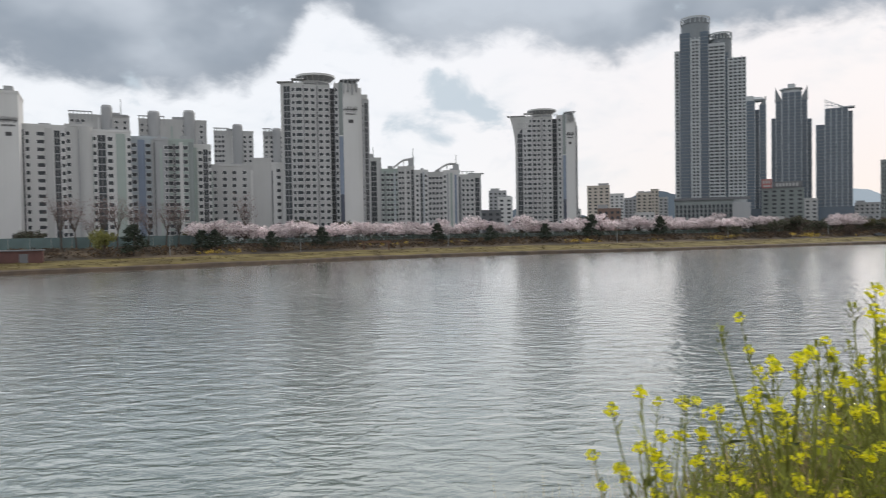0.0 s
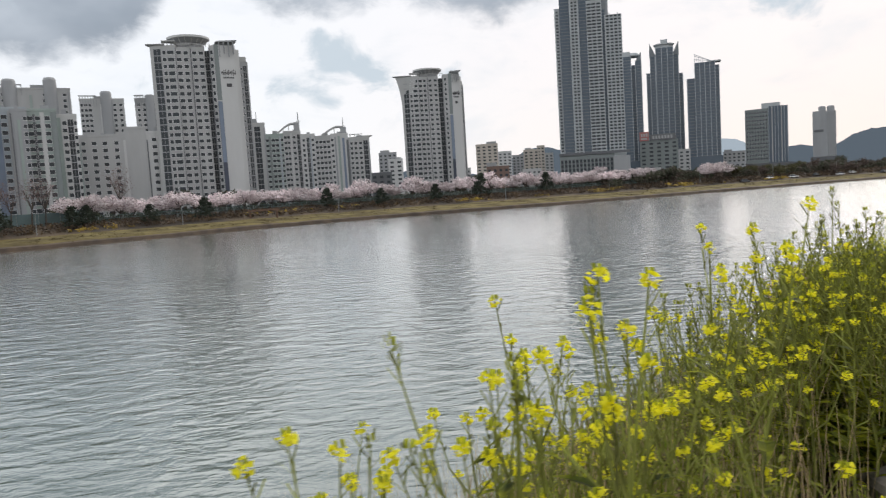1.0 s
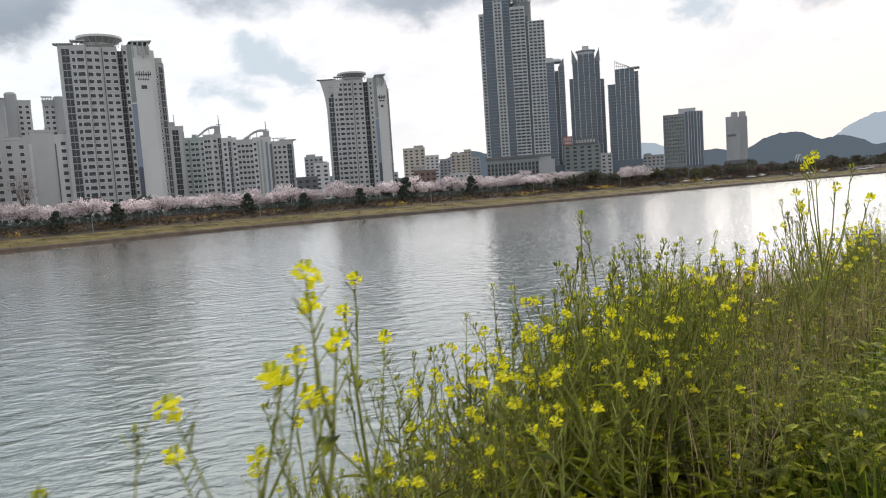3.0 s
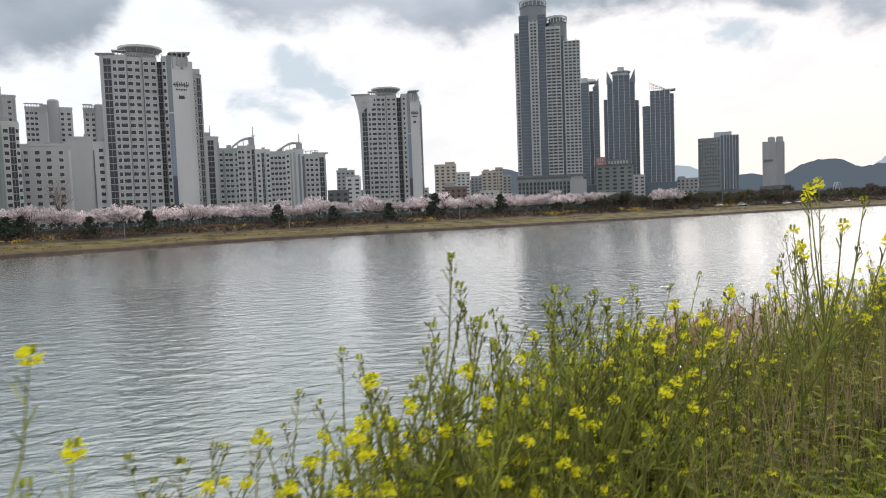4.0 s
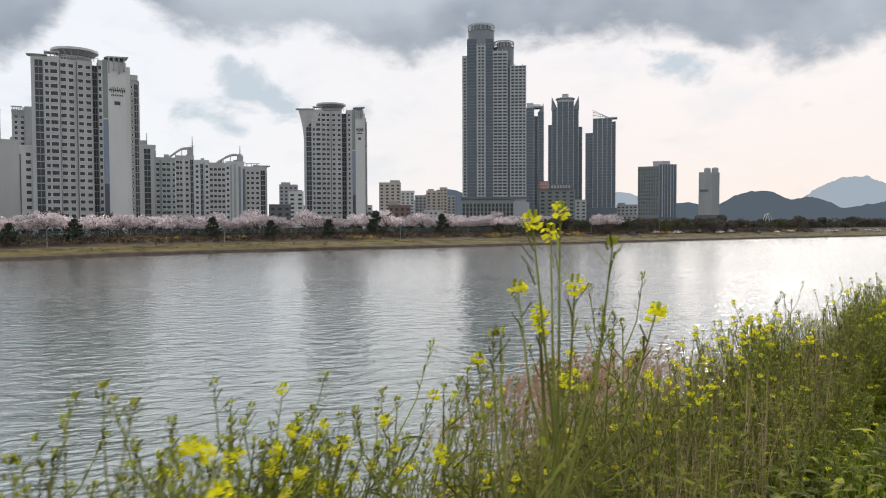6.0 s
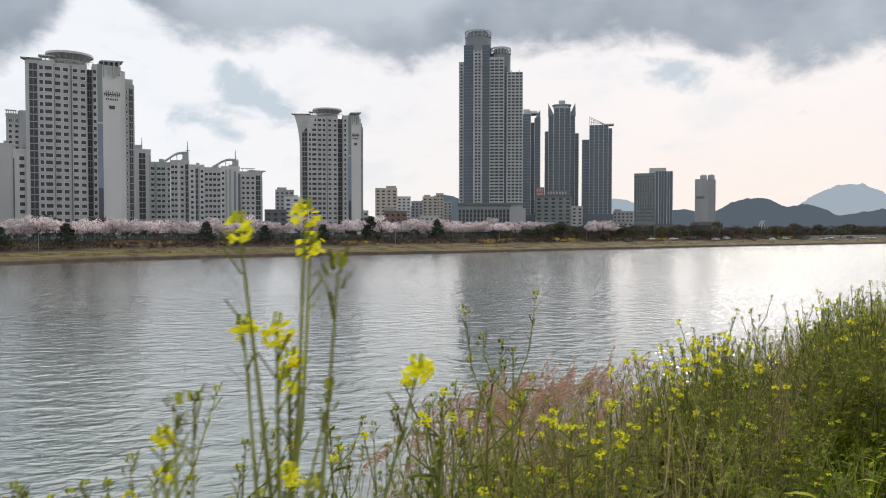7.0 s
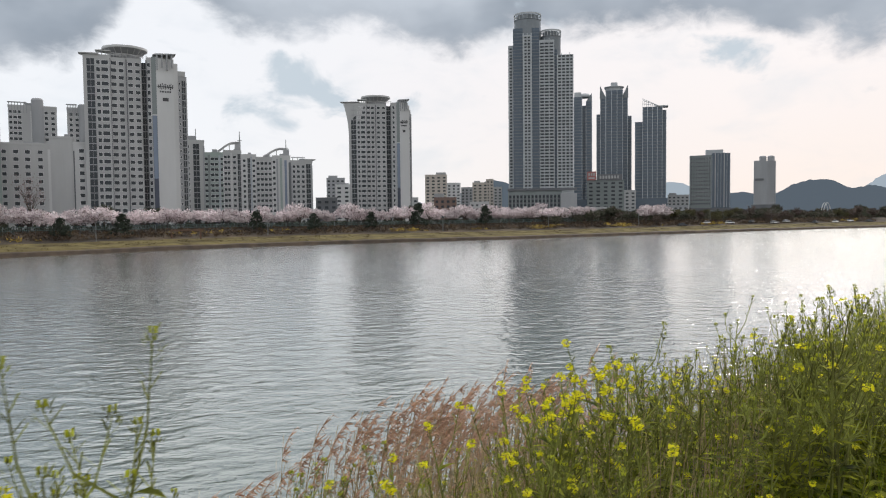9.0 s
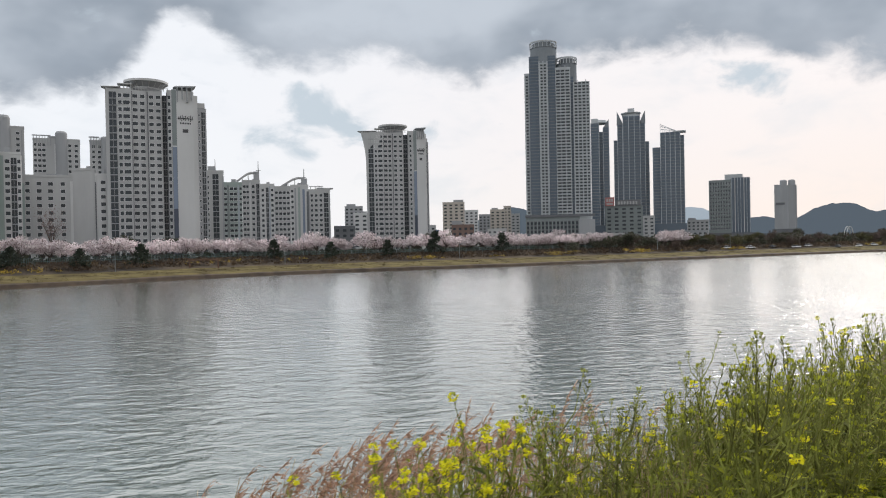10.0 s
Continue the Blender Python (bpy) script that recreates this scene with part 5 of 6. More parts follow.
# ---- near embankment: rapeseed, reeds, grass ----
M_PETAL = material("rapeseed_petal", (0.84, 0.79, 0.02), 0.7, vary=0.08, scale=8.0, bump=0, island=0.12, translucent=0.55)
M_BUD = material("green_bud", (0.40, 0.43, 0.03), 0.7, vary=0.2, scale=8.0, bump=0, island=0.2, translucent=0.5)
M_STEM = material("plant_stem", (0.13, 0.135, 0.035), 0.8, vary=0.35, scale=4.0, bump=0, spec=0.15, island=0.3, color2=(0.20, 0.22, 0.045))
M_LEAF = material("rapeseed_leaf", (0.074, 0.110, 0.012), 0.6, vary=0.35, scale=5.0, bump=0.1, island=0.6, translucent=0.65, spec=0.25, color2=(0.35, 0.36, 0.02))
M_BLADE = material("grass_blade", (0.066, 0.122, 0.012), 0.6, vary=0.35, scale=1.3, bump=0, island=0.5, translucent=0.6, spec=0.2, color2=(0.20, 0.27, 0.022))
M_DRY = material("dry_stalk", (0.37, 0.28, 0.15), 0.85, vary=0.3, scale=2.0, bump=0, island=0.35, translucent=0.2)
M_PLUME = material("reed_plume", (0.46, 0.29, 0.20), 0.9, vary=0.2, scale=3.0, bump=0, island=0.35, translucent=0.35)
M_DEADLEAF = material("fallen_leaf", (0.14, 0.075, 0.04), 0.85, vary=0.3, scale=3.0, bump=0, island=0.35)


class Quads:
    """Quads in four layers (stem, leaf, flower, bud), kept as arrays of corners."""

    def __init__(self):
        self.q, self.s, self.head, self.now = [], [], [], -1

    def add(self, a, b, c, d, slot):
        self.q.append((tuple(a), tuple(b), tuple(c), tuple(d)))
        self.s.append(slot)
        self.head.append(self.now)

    def stalk(self, pts, radii, slot, n=3):
        rings = []
        for i, p in enumerate(pts):
            d = (Vector(pts[min(i + 1, len(pts) - 1)]) - Vector(pts[max(i - 1, 0)])).normalized()
            s = d.cross(Vector((0.35, 0.9, 0.1))).normalized()
            t = d.cross(s)
            rings.append([Vector(p) + radii[i] * (math.cos(2 * math.pi * k / n) * s + math.sin(2 * math.pi * k / n) * t) for k in range(n)])
        for j in range(len(pts) - 1):
            for k in range(n):
                self.add(rings[j][k], rings[j][(k + 1) % n], rings[j + 1][(k + 1) % n], rings[j + 1][k], slot)

    def leaf(self, base, way, up, ln, wd, slot, curl=0.25):
        """A pointed, folded leaf in four quads."""
        way, up = Vector(way).normalized(), Vector(up)
        side = way.cross(up).normalized()
        nrm = side.cross(way).normalized()
        base = Vector(base)
        spine = [base + way * ln * f - nrm * (curl * ln * f * f) for f in (0, 0.35, 0.7, 1.0)]
        wide = [0.12, 1.0, 0.75, 0.06]
        for i in range(3):
            for sg in (-1, 1):
                a = spine[i] + side * sg * wd * 0.5 * wide[i] + nrm * wd * 0.12 * wide[i]
                b = spine[i + 1] + side * sg * wd * 0.5 * wide[i + 1] + nrm * wd * 0.12 * wide[i + 1]
                self.add(spine[i], a, b, spine[i + 1], slot)

    def arrays(self):
        return np.array(self.q, dtype=np.float32), np.array(self.s, dtype=np.int32)


def rapeseed(seed, bloom, leafy, spindly=False):
    """A rapeseed plant one metre high: bent stem, side shoots, leaves, pods and four-petalled flower heads."""
    rnd = random.Random(seed)
    q = Quads()
    bx, by = rnd.uniform(-0.18, 0.18), rnd.uniform(-0.18, 0.18)
    at = lambda f: Vector((bx * f * f + 0.015 * math.sin(7 * f + seed), by * f * f, f))
    q.stalk([at(f) for f in (-0.06, 0.2, 0.4, 0.6, 0.8, 0.97)], [0.007, 0.006, 0.005, 0.004, 0.003, 0.0018] if spindly else [0.009, 0.008, 0.0065, 0.005, 0.004, 0.002], 0, 4)
    tips = [(at(0.97), Vector((bx, by, 1)).normalized())]
    for i in range(rnd.randint(5, 8)):
        f = rnd.uniform(0.38, 0.85)
        a = rnd.uniform(0, 2 * math.pi)
        out = rnd.uniform(0.10, 0.26) * (1.15 - f * 0.5)
        up = rnd.uniform(0.14, 0.34)
        if spindly:
            f, up, out = 0.36 + 0.5 * (f - 0.38), rnd.uniform(0.28, 0.42), out * 1.15
        p0 = at(f)
        p2 = p0 + Vector((math.cos(a) * out, math.sin(a) * out, up))
        p1 = p0.lerp(p2, 0.5) + Vector((math.cos(a) * out * 0.18, math.sin(a) * out * 0.18, -0.02))
        q.stalk([p0, p1, p2], [0.0045, 0.0035, 0.0018] if spindly else [0.004, 0.003, 0.0015], 0, 3)
        tips.append((p2, (p2 - p1).normalized()))
        leaf_ln = rnd.uniform(0.07, 0.13) * (0.5 if spindly else 1.0)
        q.leaf(p0, (math.cos(a), math.sin(a), 0.35), (0, 0, 1), leaf_ln, leaf_ln * rnd.uniform(0.22, 0.3), 1)
    heads = 0
    for p, d in tips:
        q.now = -1
        # pods up the shoot
        for k in range(rnd.randint(3, 7)):
            b = p - d * (0.03 + 0.018 * k)
            a = rnd.uniform(0, 2 * math.pi)
            e = b + Vector((math.cos(a) * 0.035, math.sin(a) * 0.035, 0.03))
            n = Vector((-math.sin(a), math.cos(a), 0)) * 0.0022
            q.add(b - n, b + n, e + n, e - n, 0)
        if rnd.random() < bloom:
            q.now = heads
            heads += 1
            for k in range(rnd.randint(18, 26)):
                a, r = rnd.uniform(0, 2 * math.pi), 0.021 * rnd.random() ** 0.4
                c = p + Vector((math.cos(a) * r, math.sin(a) * r, rnd.uniform(-0.9, 0.9) * (0.022 - 0.6 * r)))
                tilt = Vector((rnd.uniform(-0.8, 0.8), rnd.uniform(-0.8, 0.8), 1)).normalized()
                s = tilt.cross(Vector((math.cos(a), math.sin(a), 0.1))).normalized() * rnd.uniform(0.006, 0.009)
                t = tilt.cross(s)
                q.add(c - s - t * 0.4, c + s - t * 0.4, c + s * 0.7 + t, c - s * 0.7 + t, 2)
        else:
            # a dry seed head
            for k in range(12):
                a, r = rnd.uniform(0, 2 * math.pi), 0.018 * rnd.random() ** 0.5
                b = p + Vector((math.cos(a) * r, math.sin(a) * r, rnd.uniform(-0.03, 0.015)))
                n = Vector((-math.sin(a), math.cos(a), 0.4)) * 0.0028
                e = b + Vector((math.cos(a) * 0.008, math.sin(a) * 0.008, 0.011))
                q.add(b - n, b + n, e + n * 0.5, e - n * 0.5, 0)
        for k in range(6):
            a = rnd.uniform(0, 2 * math.pi)
            c = p + Vector((math.cos(a) * 0.007, math.sin(a) * 0.007, 0.012))
            s, t = Vector((math.cos(a) * 0.0035, math.sin(a) * 0.0035, 0)), Vector((0, 0.001, 0.0065))
            q.add(c - s - t, c + s - t, c + s + t, c - s + t, 3)
    q.now = -1
    for i in range(leafy):
        f = rnd.uniform(0.02, 0.6)
        a = rnd.uniform(0, 2 * math.pi)
        ln = rnd.uniform(0.10, 0.22) * (1.15 - 0.7 * f)
        q.leaf(at(f), (math.cos(a), math.sin(a), rnd.uniform(0.1, 0.7)), (0, 0, 1), ln, ln * rnd.uniform(0.22, 0.36), 1, 0.35)
    return (*q.arrays(), np.array(q.head))


def reed(seed):
    """A dry reed one metre high with a feathery plume bent by the wind."""
    rnd = random.Random(seed)
    q = Quads()
    at = lambda f: Vector((0.10 * f * f, 0.05 * f * f, f))
    q.stalk([at(f) for f in (-0.05, 0.4, 0.75, 0.9)], [0.0035, 0.003, 0.0025, 0.0015], 0, 3)
    for i in range(34):
        f = rnd.uniform(0, 1)
        b = at(0.80) + Vector((0.13 * f ** 1.6, 0.03 * f, 0.17 * f - 0.05 * f * f))
        wq = 0.024 * (1 - abs(f - 0.4)) + 0.004
        e = b + Vector((rnd.uniform(0.02, 0.06), rnd.uniform(-wq, wq), rnd.uniform(-0.03, 0.035)))
        n = Vector((rnd.uniform(-1, 1), rnd.uniform(-1, 1), rnd.uniform(-1, 1))).normalized() * 0.0035
        q.add(b - n, b + n, e + n * 0.4, e - n * 0.4, 2)
    for i in range(5):
        f = rnd.uniform(0.15, 0.7)
        a = rnd.uniform(0, 2 * math.pi)
        q.leaf(at(f), (math.cos(a) + 0.5, math.sin(a), 0.9), (0, 0, 1), rnd.uniform(0.14, 0.28), 0.012, 1, 0.6)
    return q.arrays()


def along(s, wd):
    """A point of the embankment: s along the path's line, wd from it towards the water."""
    if s < LINE[0][0]:
        k = 0
    else:
        k = min(len(LINE) - 2, int((s - LINE[0][0]) / LINE_STEP))
    s0, x, y, ux, uy = LINE[k]
    x, y = x + ux * (s - s0), y + uy * (s - s0)
    return x - uy * wd, y + ux * wd


LINE_STEP = 0.5
LINE = []
x, s = -6.0, -6.0 / UX
while s < 90:
    sl = (path_line(x + 0.05) - path_line(x)) / 0.05
    ux, uy = 1 / math.hypot(1, sl), sl / math.hypot(1, sl)
    LINE.append((s, x, path_line(x), ux, uy))
    x, s = x + ux * LINE_STEP, s + LINE_STEP


def spread(arr, slots, places):
    """Copies of a quad array at places (x, y, z, turn, height, lean), joined."""
    out, sl = [], []
    for x, y, z, turn, hgt, lean in places:
        c, s_ = math.cos(turn), math.sin(turn)
        a = arr * np.array([hgt ** 0.6, hgt ** 0.6, hgt], dtype=np.float32)
        b = a.copy()
        b[..., 0] = a[..., 0] * c - a[..., 1] * s_ + lean * a[..., 2] ** 2 + x
        b[..., 1] = a[..., 0] * s_ + a[..., 1] * c + lean * 0.4 * a[..., 2] ** 2 + y
        b[..., 2] = a[..., 2] + z
        out.append(b.reshape(-1, 3))
        sl.append(slots)
    return np.concatenate(out), np.concatenate(sl)


PLANT_MATS = [M_STEM, M_LEAF, M_PETAL, M_BUD]
KINDS = [rapeseed(100 + i, (0.85, 0.65, 0.12, 0.08, 0.8, 0.05, 0.45, 0.1)[i], (9, 12, 14, 16, 10, 18, 12, 14)[i]) for i in range(8)] + [rapeseed(130, 0.8, 0, True), rapeseed(133, 0.5, 0, True), rapeseed(137, 0.12, 7, True), rapeseed(139, 0.2, 9, True)]
PART_MESH = []
for arr, sl, head in KINDS:
    row = []
    for name, pick, mats in (("stem", (0, 3), [M_STEM, M_BUD]), ("leaves", (1,), [M_LEAF])):
        keep = np.isin(sl, pick) & (head < 0)
        row.append((name, quad_mesh(name, arr[keep].reshape(-1, 3), mats, np.where(sl[keep] == 3, 1, 0))))
    for i in range(head.max() + 1):
        keep = head == i
        row.append(("flower_head", quad_mesh("flower_head", arr[keep].reshape(-1, 3), [M_PETAL, M_BUD], sl[keep] - 2)))
    PART_MESH.append(row)


def plant_thing(kind, x, y, z, turn, hgt, tall=False):
    label = "tall branching rapeseed plant with yellow flowers on the bank" if tall else ("yellow-flowering rapeseed plant on the embankment" if kind in (0, 1, 4, 6, 8, 9) else "leafy rapeseed plant with few flowers on the embankment")
    t = thing("rapeseed_plant", pose(x, y, z, 0, 0, math.degrees(turn)), label, "flowering plant", "rapeseed along the path")
    t.scale = (hgt ** 0.6, hgt ** 0.6, hgt)
    for name, me in PART_MESH[kind]:
        part(name, me, None, t)


def crop_height(s, wd):
    """How high the rapeseed stands along the walk."""
    h = float(np.interp(s, [-6, 0.8, 2.6, 4.0, 5.2, 6.6, 7.7, 8.3, 9.2, 10.5, 12, 14, 18, 90], [0.5, 0.5, 0.6, 0.7, 0.95, 1.3, 1.35, 0.75, 0.8, 1.0, 0.97, 1.04, 0.95, 0.88]))
    if 7.7 < s < 9.2 and wd > 2.25:
        h = 1.5
    return h * (1 + 0.22 * noise.noise((s * 0.7, wd * 0.9, 2.0)))


def bare(s, wd):
    """The worn spot beside the path where the slab lies."""
    return 4.8 < s < 6.9 and wd < 2.1 and 0.79 * (s - 6.35) + 0.61 * (wd - 1.55) < 0.04


def sow():
    rnd = random.Random(77)
    # single plants that stand out
    for s, wd, hgt, kind in ((8.80, 1.75, 2.02, 8), (8.62, 1.80, 1.66, 9), (2.86, 1.71, 1.7, 8), (2.48, 1.78, 1.56, 9), (2.25, 2.2, 1.46, 8), (2.6, 1.95, 1.4, 0), (2.1, 2.0, 1.2, 4), (7.05, 2.12, 1.66, 11), (7.35, 2.25, 1.6, 10), (6.78, 2.16, 1.74, 10), (6.5, 2.34, 1.76, 11), (6.35, 2.4, 1.7, 10), (6.95, 2.25, 1.66, 11), (6.62, 2.1, 1.5, 11), (6.15, 2.3, 1.5, 10), (5.0, 2.45, 1.75, 1),
                             (4.2, 1.8, 1.66, 0), (4.35, 1.95, 1.6, 4), (0.35, 1.9, 0.98, 0), (3.2, 1.6, 1.28, 4), (3.6, 1.9, 1.45, 1), (2.6, 1.5, 1.15, 4), (7.5, 1.9, 1.45, 0), (1.9, 1.55, 1.05, 0), (1.2, 1.45, 0.9, 4), (3.4, 2.4, 1.5, 0), (3.55, 2.25, 1.48, 4), (3.8, 2.15, 1.5, 9), (3.25, 2.1, 1.3, 8), (10.75, 2.0, 1.1, 0), (10.9, 2.3, 1.15, 4), (11.1, 2.2, 1.05, 0)):
        x, y = along(s, wd)
        turn, sc = rnd.uniform(0, 6.28), hgt ** 0.6
        top = KINDS[kind][0].reshape(-1, 3)
        tx, ty = top[top[:, 2] > 0.9, :2].mean(axis=0) * sc
        x, y = x - (tx * math.cos(turn) - ty * math.sin(turn)), y - (tx * math.sin(turn) + ty * math.cos(turn))
        plant_thing(kind, x, y, near_z(wd) - 0.02, turn, hgt * 0.97, True)
    # looser plants on the slope below
    for count, s0, s1, w0, w1, h0, h1, kinds in ((16, 6.05, 7.3, 1.95, 2.6, 1.15, 1.5, (0, 1, 4, 6)), (4, 6.1, 7.2, 2.0, 2.5, 1.45, 1.6, (5, 3, 6)), (16, 9.8, 10.9, 2.0, 2.9, 0.95, 1.36, (6, 5, 3, 1)),
                                                 (2, 10.3, 10.7, 2.2, 2.4, 1.44, 1.5, (5, 6)), (5, 11.4, 12.2, 2.1, 2.8, 0.9, 1.25, (1, 6, 4)), (14, 1.5, 3.5, 1.9, 3.0, 0.6, 1.0, (0, 4, 6, 1)), (12, 2.0, 3.2, 1.7, 2.4, 0.9, 1.3, (0, 4, 1)),
                                                 (6, 3.1, 3.7, 1.9, 2.5, 1.05, 1.3, (0, 4)), (24, 4.2, 6.6, 1.85, 2.6, 1.0, 1.34, (0, 1, 4, 6))):
        for i in range(count):
            wd = rnd.uniform(w0, w1)
            x, y = along(rnd.uniform(s0, s1), wd)
            plant_thing(rnd.choice(kinds), x, y, near_z(wd) - 0.03, rnd.uniform(0, 6.28), rnd.uniform(h0, h1))
    for i in range(13):
        wd = 2.15 + rnd.gauss(0, 0.22)
        x, y = along(12.7 + rnd.gauss(0, 0.28), wd)
        plant_thing(rnd.choice((0, 4, 1)), x, y, near_z(wd) - 0.03, rnd.uniform(0, 6.28), rnd.uniform(1.0, 1.24))
    rest = [[] for _ in KINDS]
    # the two tall thickets beside the path
    for count, s0, s1, w0, w1, h0, h1 in ((46, 7.5, 8.9, 2.3, 3.15, 1.0, 1.42), (44, 5.6, 7.6, 2.0, 2.95, 0.9, 1.32)):
        for i in range(count):
            s, wd = rnd.uniform(s0, s1), rnd.uniform(w0, w1)
            x, y = along(s, wd)
            rest[rnd.choice((2, 3, 5, 7, 2, 3, 5, 6))].append((x, y, near_z(wd) - 0.03, rnd.uniform(0, 6.28), rnd.uniform(h0, h1), rnd.uniform(0.0, 0.08)))
    for i in range(48):
        s, wd = rnd.uniform(13.2, 16.5), rnd.uniform(1.12, 1.9)
        x, y = along(s, wd)
        rest[rnd.choice((2, 3, 7, 6, 2, 5))].append((x, y, near_z(wd) - 0.03, rnd.uniform(0, 6.28), rnd.uniform(1.0, 1.26), rnd.uniform(0.0, 0.06)))
    made = 0
    n = 0
    while n < 2700:
        n += 1
        far = n > 1500
        s = rnd.uniform(14, 75) if far else rnd.uniform(-2.5, 16)
        wd = 1.12 + 5.0 * rnd.random() ** 1.35
        if bare(s, wd):
            continue
        if 12.3 < s < 19 and wd > 3.0 and rnd.random() < 0.8:
            continue
        if s < 2 and rnd.random() < 0.6 or 8.4 < s < 9.4 and wd < 2.3 and rnd.random() < 0.6:
            continue
        hgt = crop_height(s, wd) * rnd.uniform(0.66, 1.16)
        if wd > 2.85:
            hgt *= 0.74
        if wd < 2.2:
            hgt *= (0.85 if s > 12.8 else 0.45) + (0.15 if s > 12.8 else 0.5) * (wd - 1.1) / 1.1
        hgt = min(hgt, 1.36)
        patchy = noise.noise((s * 0.35, wd * 0.5, 8.0))
        kind = rnd.choice((0, 1, 4, 6)) if rnd.random() < (0.33 if s < 6 else 0.05) + (0.6 if s < 11.5 else 0.25) * patchy else rnd.choice((2, 3, 5, 7))
        if wd < 2.0 and s > 5 and rnd.random() < 0.8:
            kind = rnd.choice((3, 5, 7))
        x, y = along(s, wd)
        z = near_z(wd) - 0.03
        turn = rnd.uniform(0, 6.28)
        if made < 190 and not far and wd < 3.2 and rnd.random() < 0.3:
            plant_thing(kind, x, y, z, turn, hgt)
            made += 1
        else:
            rest[kind].append((x, y, z, turn, hgt, rnd.uniform(0.0, 0.08)))
    vs, ss = zip(*[spread(a, sl, pl) for (a, sl, _), pl in zip(KINDS, rest) if pl])
    ob = part("rapeseed_stand", quad_mesh("rapeseed_stand", np.concatenate(vs), PLANT_MATS, np.concatenate(ss)), None)
    tagged(ob, "dense stand of yellow-flowering rapeseed on the embankment", "flowering plants", kind="stuff")


sow()


def reeds():
    rnd = random.Random(31)
    kinds = [reed(300 + i) for i in range(4)]
    mats = [M_DRY, M_DRY, M_PLUME]
    meshes = []
    for arr, sl in kinds:
        meshes.append([(nm, quad_mesh(nm, arr[np.isin(sl, pk)].reshape(-1, 3), [mt])) for nm, pk, mt in (("stalk", (0, 1), M_DRY), ("plume", (2,), M_PLUME))])
    rest = [[] for _ in kinds]
    for i in range(420):
        s = rnd.gauss(14.9, 1.1)
        wd = rnd.uniform(3.7, 5.6)
        if s < 11.6:
            continue
        x, y = along(s, wd)
        hgt = max(0.7, 6.74 - near_z(wd) + rnd.uniform(-0.4, 0.16))
        k = rnd.randrange(4)
        turn = rnd.uniform(-0.5, 0.9)
        if i < 120:
            t = thing("reed", pose(x, y, near_z(wd) - 0.03, 0, 0, math.degrees(turn)), "dry reed with a feathery brown plume below the path", "reed", "reed patch")
            t.scale = (1.1, 1.1, hgt)
            for nm, me in meshes[k]:
                part(nm, me, None, t)
        else:
            rest[k].append((x, y, near_z(wd) - 0.03, turn, hgt, 0.05))
    vs, ss = zip(*[spread(a, sl, pl) for (a, sl), pl in zip(kinds, rest) if pl])
    ob = part("reed_bed", quad_mesh("reed_bed", np.concatenate(vs), mats, np.concatenate(ss)), None)
    tagged(ob, "dry pinkish-brown reeds below the path", "reeds", kind="stuff")


reeds()


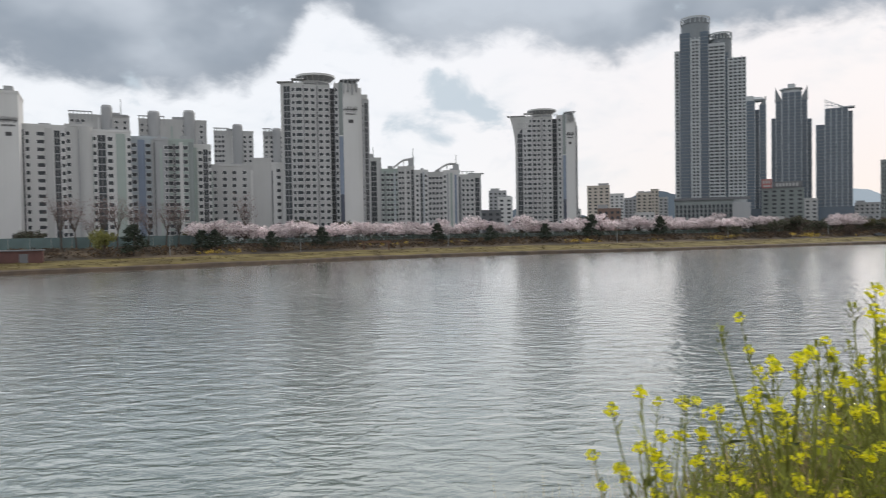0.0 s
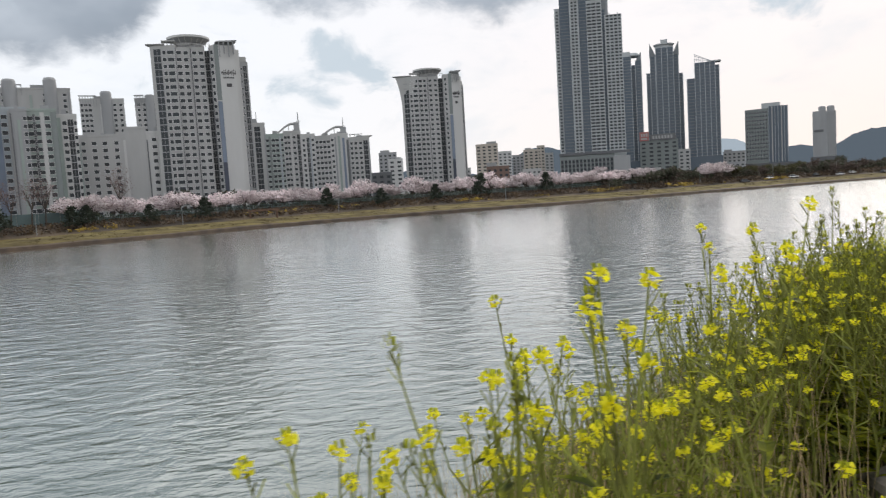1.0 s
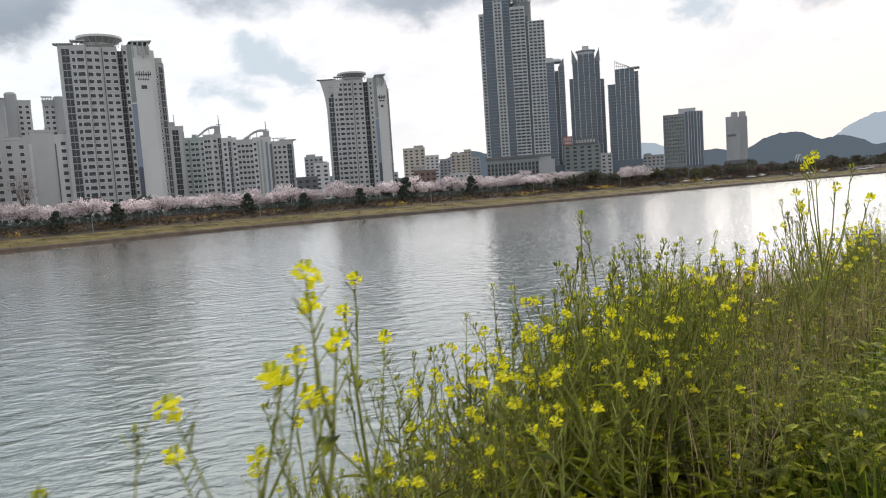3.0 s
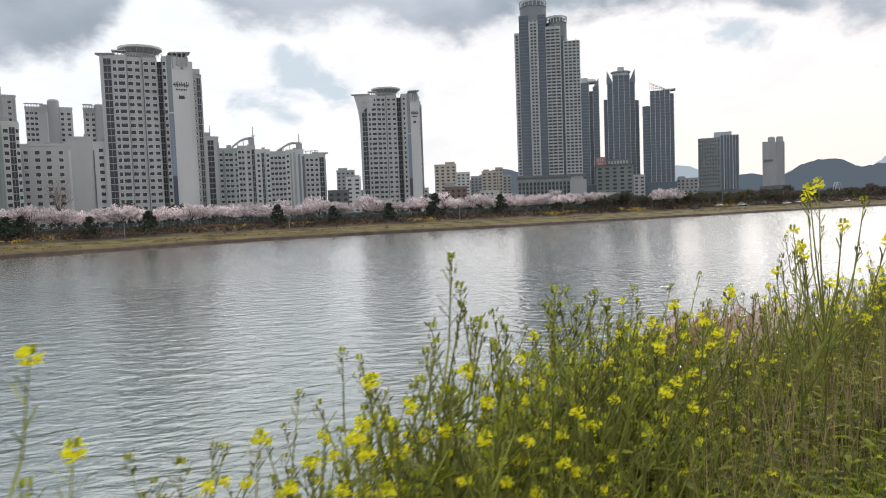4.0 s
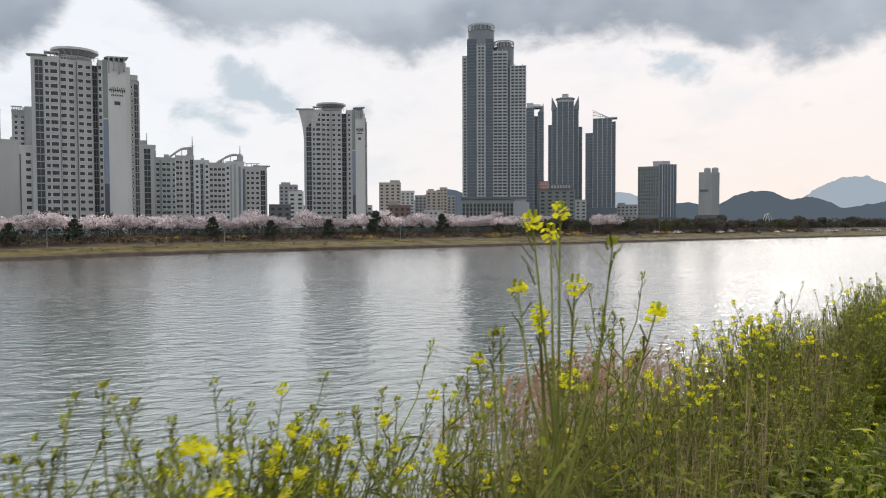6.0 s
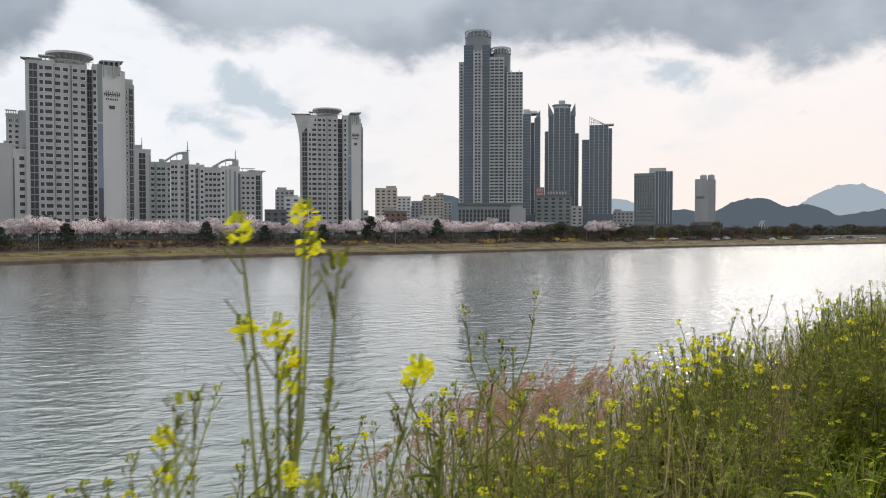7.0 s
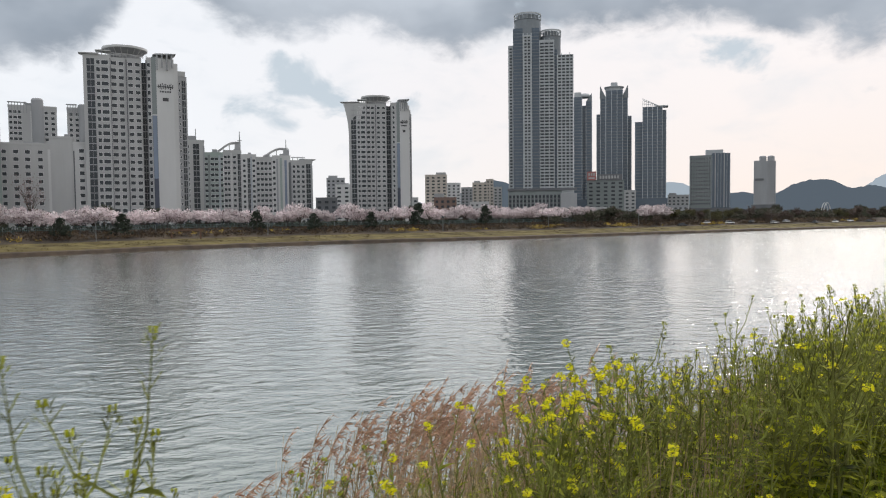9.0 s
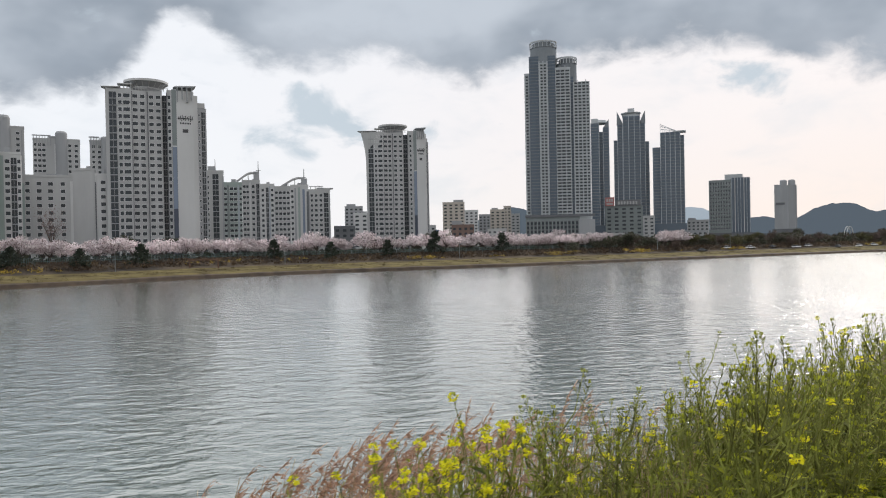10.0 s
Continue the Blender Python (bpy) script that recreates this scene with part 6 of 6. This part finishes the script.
def blades():
    """Undergrowth: green blades, broad ground leaves, dry stalks and fallen leaves."""
    rnd = np.random.default_rng(8)

    def scatter(n, smax, w0, w1, power=1.4):
        s = np.concatenate([rnd.uniform(-3, 18, int(n * 0.7)), rnd.uniform(18, smax, n - int(n * 0.7))])
        wd = w0 + (w1 - w0) * rnd.random(n) ** power
        keep = np.array([not bare(a, b) for a, b in zip(s, wd)])
        s, wd = s[keep], wd[keep]
        pts = np.array([(*along(a, b), near_z(b)) for a, b in zip(s, wd)])
        return pts, s, wd

    def blade(n, hmin, hmax, width, w0, w1, name, mat, label, cat, lean=0.25, low=1.0):
        p, s, wd = scatter(n, 70, w0, w1)
        n = len(s)
        h = rnd.uniform(hmin, hmax, n) * np.where(s < 2.2, low, 1.0)
        a = rnd.uniform(0, 2 * math.pi, n)
        side = np.stack([np.cos(a), np.sin(a), np.zeros(n)], 1) * (width * rnd.uniform(0.6, 1.3, n))[:, None]
        tip = np.stack([rnd.normal(0, lean, n) * h, rnd.normal(0, lean, n) * h, h], 1)
        midp = tip * np.array([0.35, 0.35, 0.6])
        b0, b1, m0, m1, t0 = p - side, p + side, p + midp - side * 0.8, p + midp + side * 0.8, p + tip
        v = np.concatenate([np.stack([b0, b1, m1, m0], 1), np.stack([m0, m1, t0 + side * 0.1, t0 - side * 0.1], 1)]).reshape(-1, 3)
        tagged(part(name, quad_mesh(name, v, [mat]), None), label, cat, kind="stuff")

    blade(24000, 0.2, 0.5, 0.006, 1.08, 6.5, "grass", M_BLADE, "olive green grass between the rapeseed stems", "grass")
    blade(16000, 0.4, 1.1, 0.0026, 1.6, 6.5, "dry_stalks", M_DRY, "dry straw-coloured stalks among the rapeseed", "dry grass", 0.12, 0.6)
    q = Quads()
    r = random.Random(5)
    for i in range(9500):
        s = r.uniform(-2, 22)
        wd = 1.05 + 2.6 * r.random() ** 1.5
        if bare(s, wd):
            continue
        x, y = along(s, wd)
        a = r.uniform(0, 6.28)
        ln = r.uniform(0.05, 0.13)
        zz_ = near_z(wd) + r.uniform(0.0, 0.42) * (0.5 if s < 2 else (1.7 if 5.8 < s < 11 and wd < 2.2 else 1))
        q.leaf((x, y, zz_), (math.cos(a), math.sin(a), r.uniform(0.1, 0.9)), (0, 0, 1), ln, ln * r.uniform(0.25, 0.4), 0, 0.4)
    for i in range(2600):
        s, wd = r.uniform(6.1, 8.6), 1.15 + 1.5 * r.random()
        if bare(s, wd):
            continue
        x, y = along(s, wd)
        a, ln = r.uniform(0, 6.28), r.uniform(0.06, 0.15)
        q.leaf((x, y, near_z(wd) + r.uniform(0.02, 0.62) * min(1.0, 0.25 + (wd - 1.1))), (math.cos(a), math.sin(a), r.uniform(0.0, 0.8)), (0, 0, 1), ln, ln * r.uniform(0.3, 0.45), 0, 0.4)
    arr, sl = q.arrays()
    tagged(part("ground_leaves", quad_mesh("ground_leaves", arr.reshape(-1, 3), [M_LEAF]), None), "broad dark green leaves low in the undergrowth", "leaves", kind="stuff")
    q = Quads()
    for i in range(420):
        x, y = along(r.uniform(-2, 16), r.gauss(1.1, 0.14))
        a = r.uniform(0, 6.28)
        q.leaf((x, y, 6.83), (math.cos(a), math.sin(a), r.uniform(-0.1, 0.4)), (0, 0, 1), r.uniform(0.03, 0.08), 0.03, 0, -0.3)
    for i in range(45):
        s, wd = r.uniform(5.3, 6.6), r.uniform(1.1, 1.8)
        if bare(s, wd):
            x, y = along(s, wd)
            a = r.uniform(0, 6.28)
            q.leaf((x, y, 6.75 - 0.21 * (wd - 1.25)), (math.cos(a), math.sin(a), r.uniform(0.0, 0.3)), (0, 0, 1), r.uniform(0.02, 0.06), 0.02, 0, -0.3)
    arr, sl = q.arrays()
    tagged(part("leaf_litter", quad_mesh("leaf_litter", arr.reshape(-1, 3), [M_DEADLEAF]), None), "brown fallen leaves along the path edge", "leaf litter", kind="stuff")


blades()


# the dark colour holds both soil stains and the plants' shadow
M_SLAB = material("soiled_shaded_concrete", (0.07, 0.06, 0.048), 0.95, vary=0.45, scale=4.0, bump=0.8, dist=0.012, color2=(0.17, 0.15, 0.13))


def landing():
    """A worn concrete landing slab let into the top of the embankment."""
    c = along(6.0, 1.25)
    t = thing("concrete_slab", Matrix.Translation((c[0], c[1], 6.66)) @ Matrix.Rotation(radians(-12), 4, Vector((UX, UY, 0))) @ pose(0, 0, 0, 0, 0, -16), "worn soil-stained concrete slab, plant shade in its colour, beside the path", "slab")
    g = Geo()
    rings = [(0.0, -0.25), (0.0, 0.05), (0.03, 0.08)]
    v = [(sx * (0.64 - i), sy * (0.45 - i), z) for i, z in rings for sx, sy in ((-1, -1), (1, -1), (1, 1), (-1, 1))]
    g.add(v, [(i * 4 + k, i * 4 + (k + 1) % 4, i * 4 + 4 + (k + 1) % 4, i * 4 + 4 + k) for i in range(2) for k in range(4)] + [(8, 9, 10, 11)])
    part("slab", g, M_SLAB, t)


def broken_stone(s, wd, turn, size):
    """A weathered reddish stone, chipped at its corners."""
    x, y = along(s, wd)
    rnd = random.Random(int(s * 100))
    bm = bmesh.new()
    bmesh.ops.create_icosphere(bm, subdivisions=2, radius=1.0)
    for v in bm.verts:
        v.co *= 1 + 0.16 * noise.noise(v.co * 2.1 + Vector((s, 0, 0)))
        v.co = Vector([math.copysign(abs(c) ** 0.6, c) for c in v.co])
        v.co.x, v.co.y, v.co.z = v.co.x * size, v.co.y * size * 0.62, v.co.z * size * 0.5
    me = bpy.data.meshes.new("stone")
    bm.to_mesh(me)
    bm.free()
    t = thing("broken_stone", pose(x, y, near_z(wd) + size * 0.3, rnd.uniform(-8, 8), 5, turn), "weathered reddish broken stone beside the concrete slab", "stone", "stones by the slab")
    me.materials.append(M_RED)
    part("stone", me, None, t)


M_RED = material("reddish_stone", (0.34, 0.17, 0.11), 0.9, vary=0.3, scale=6.0, bump=0.6, dist=0.01, color2=(0.30, 0.24, 0.19))
broken_stone(6.42, 1.86, 20, 0.085)
broken_stone(6.58, 1.62, -30, 0.1)


landing()
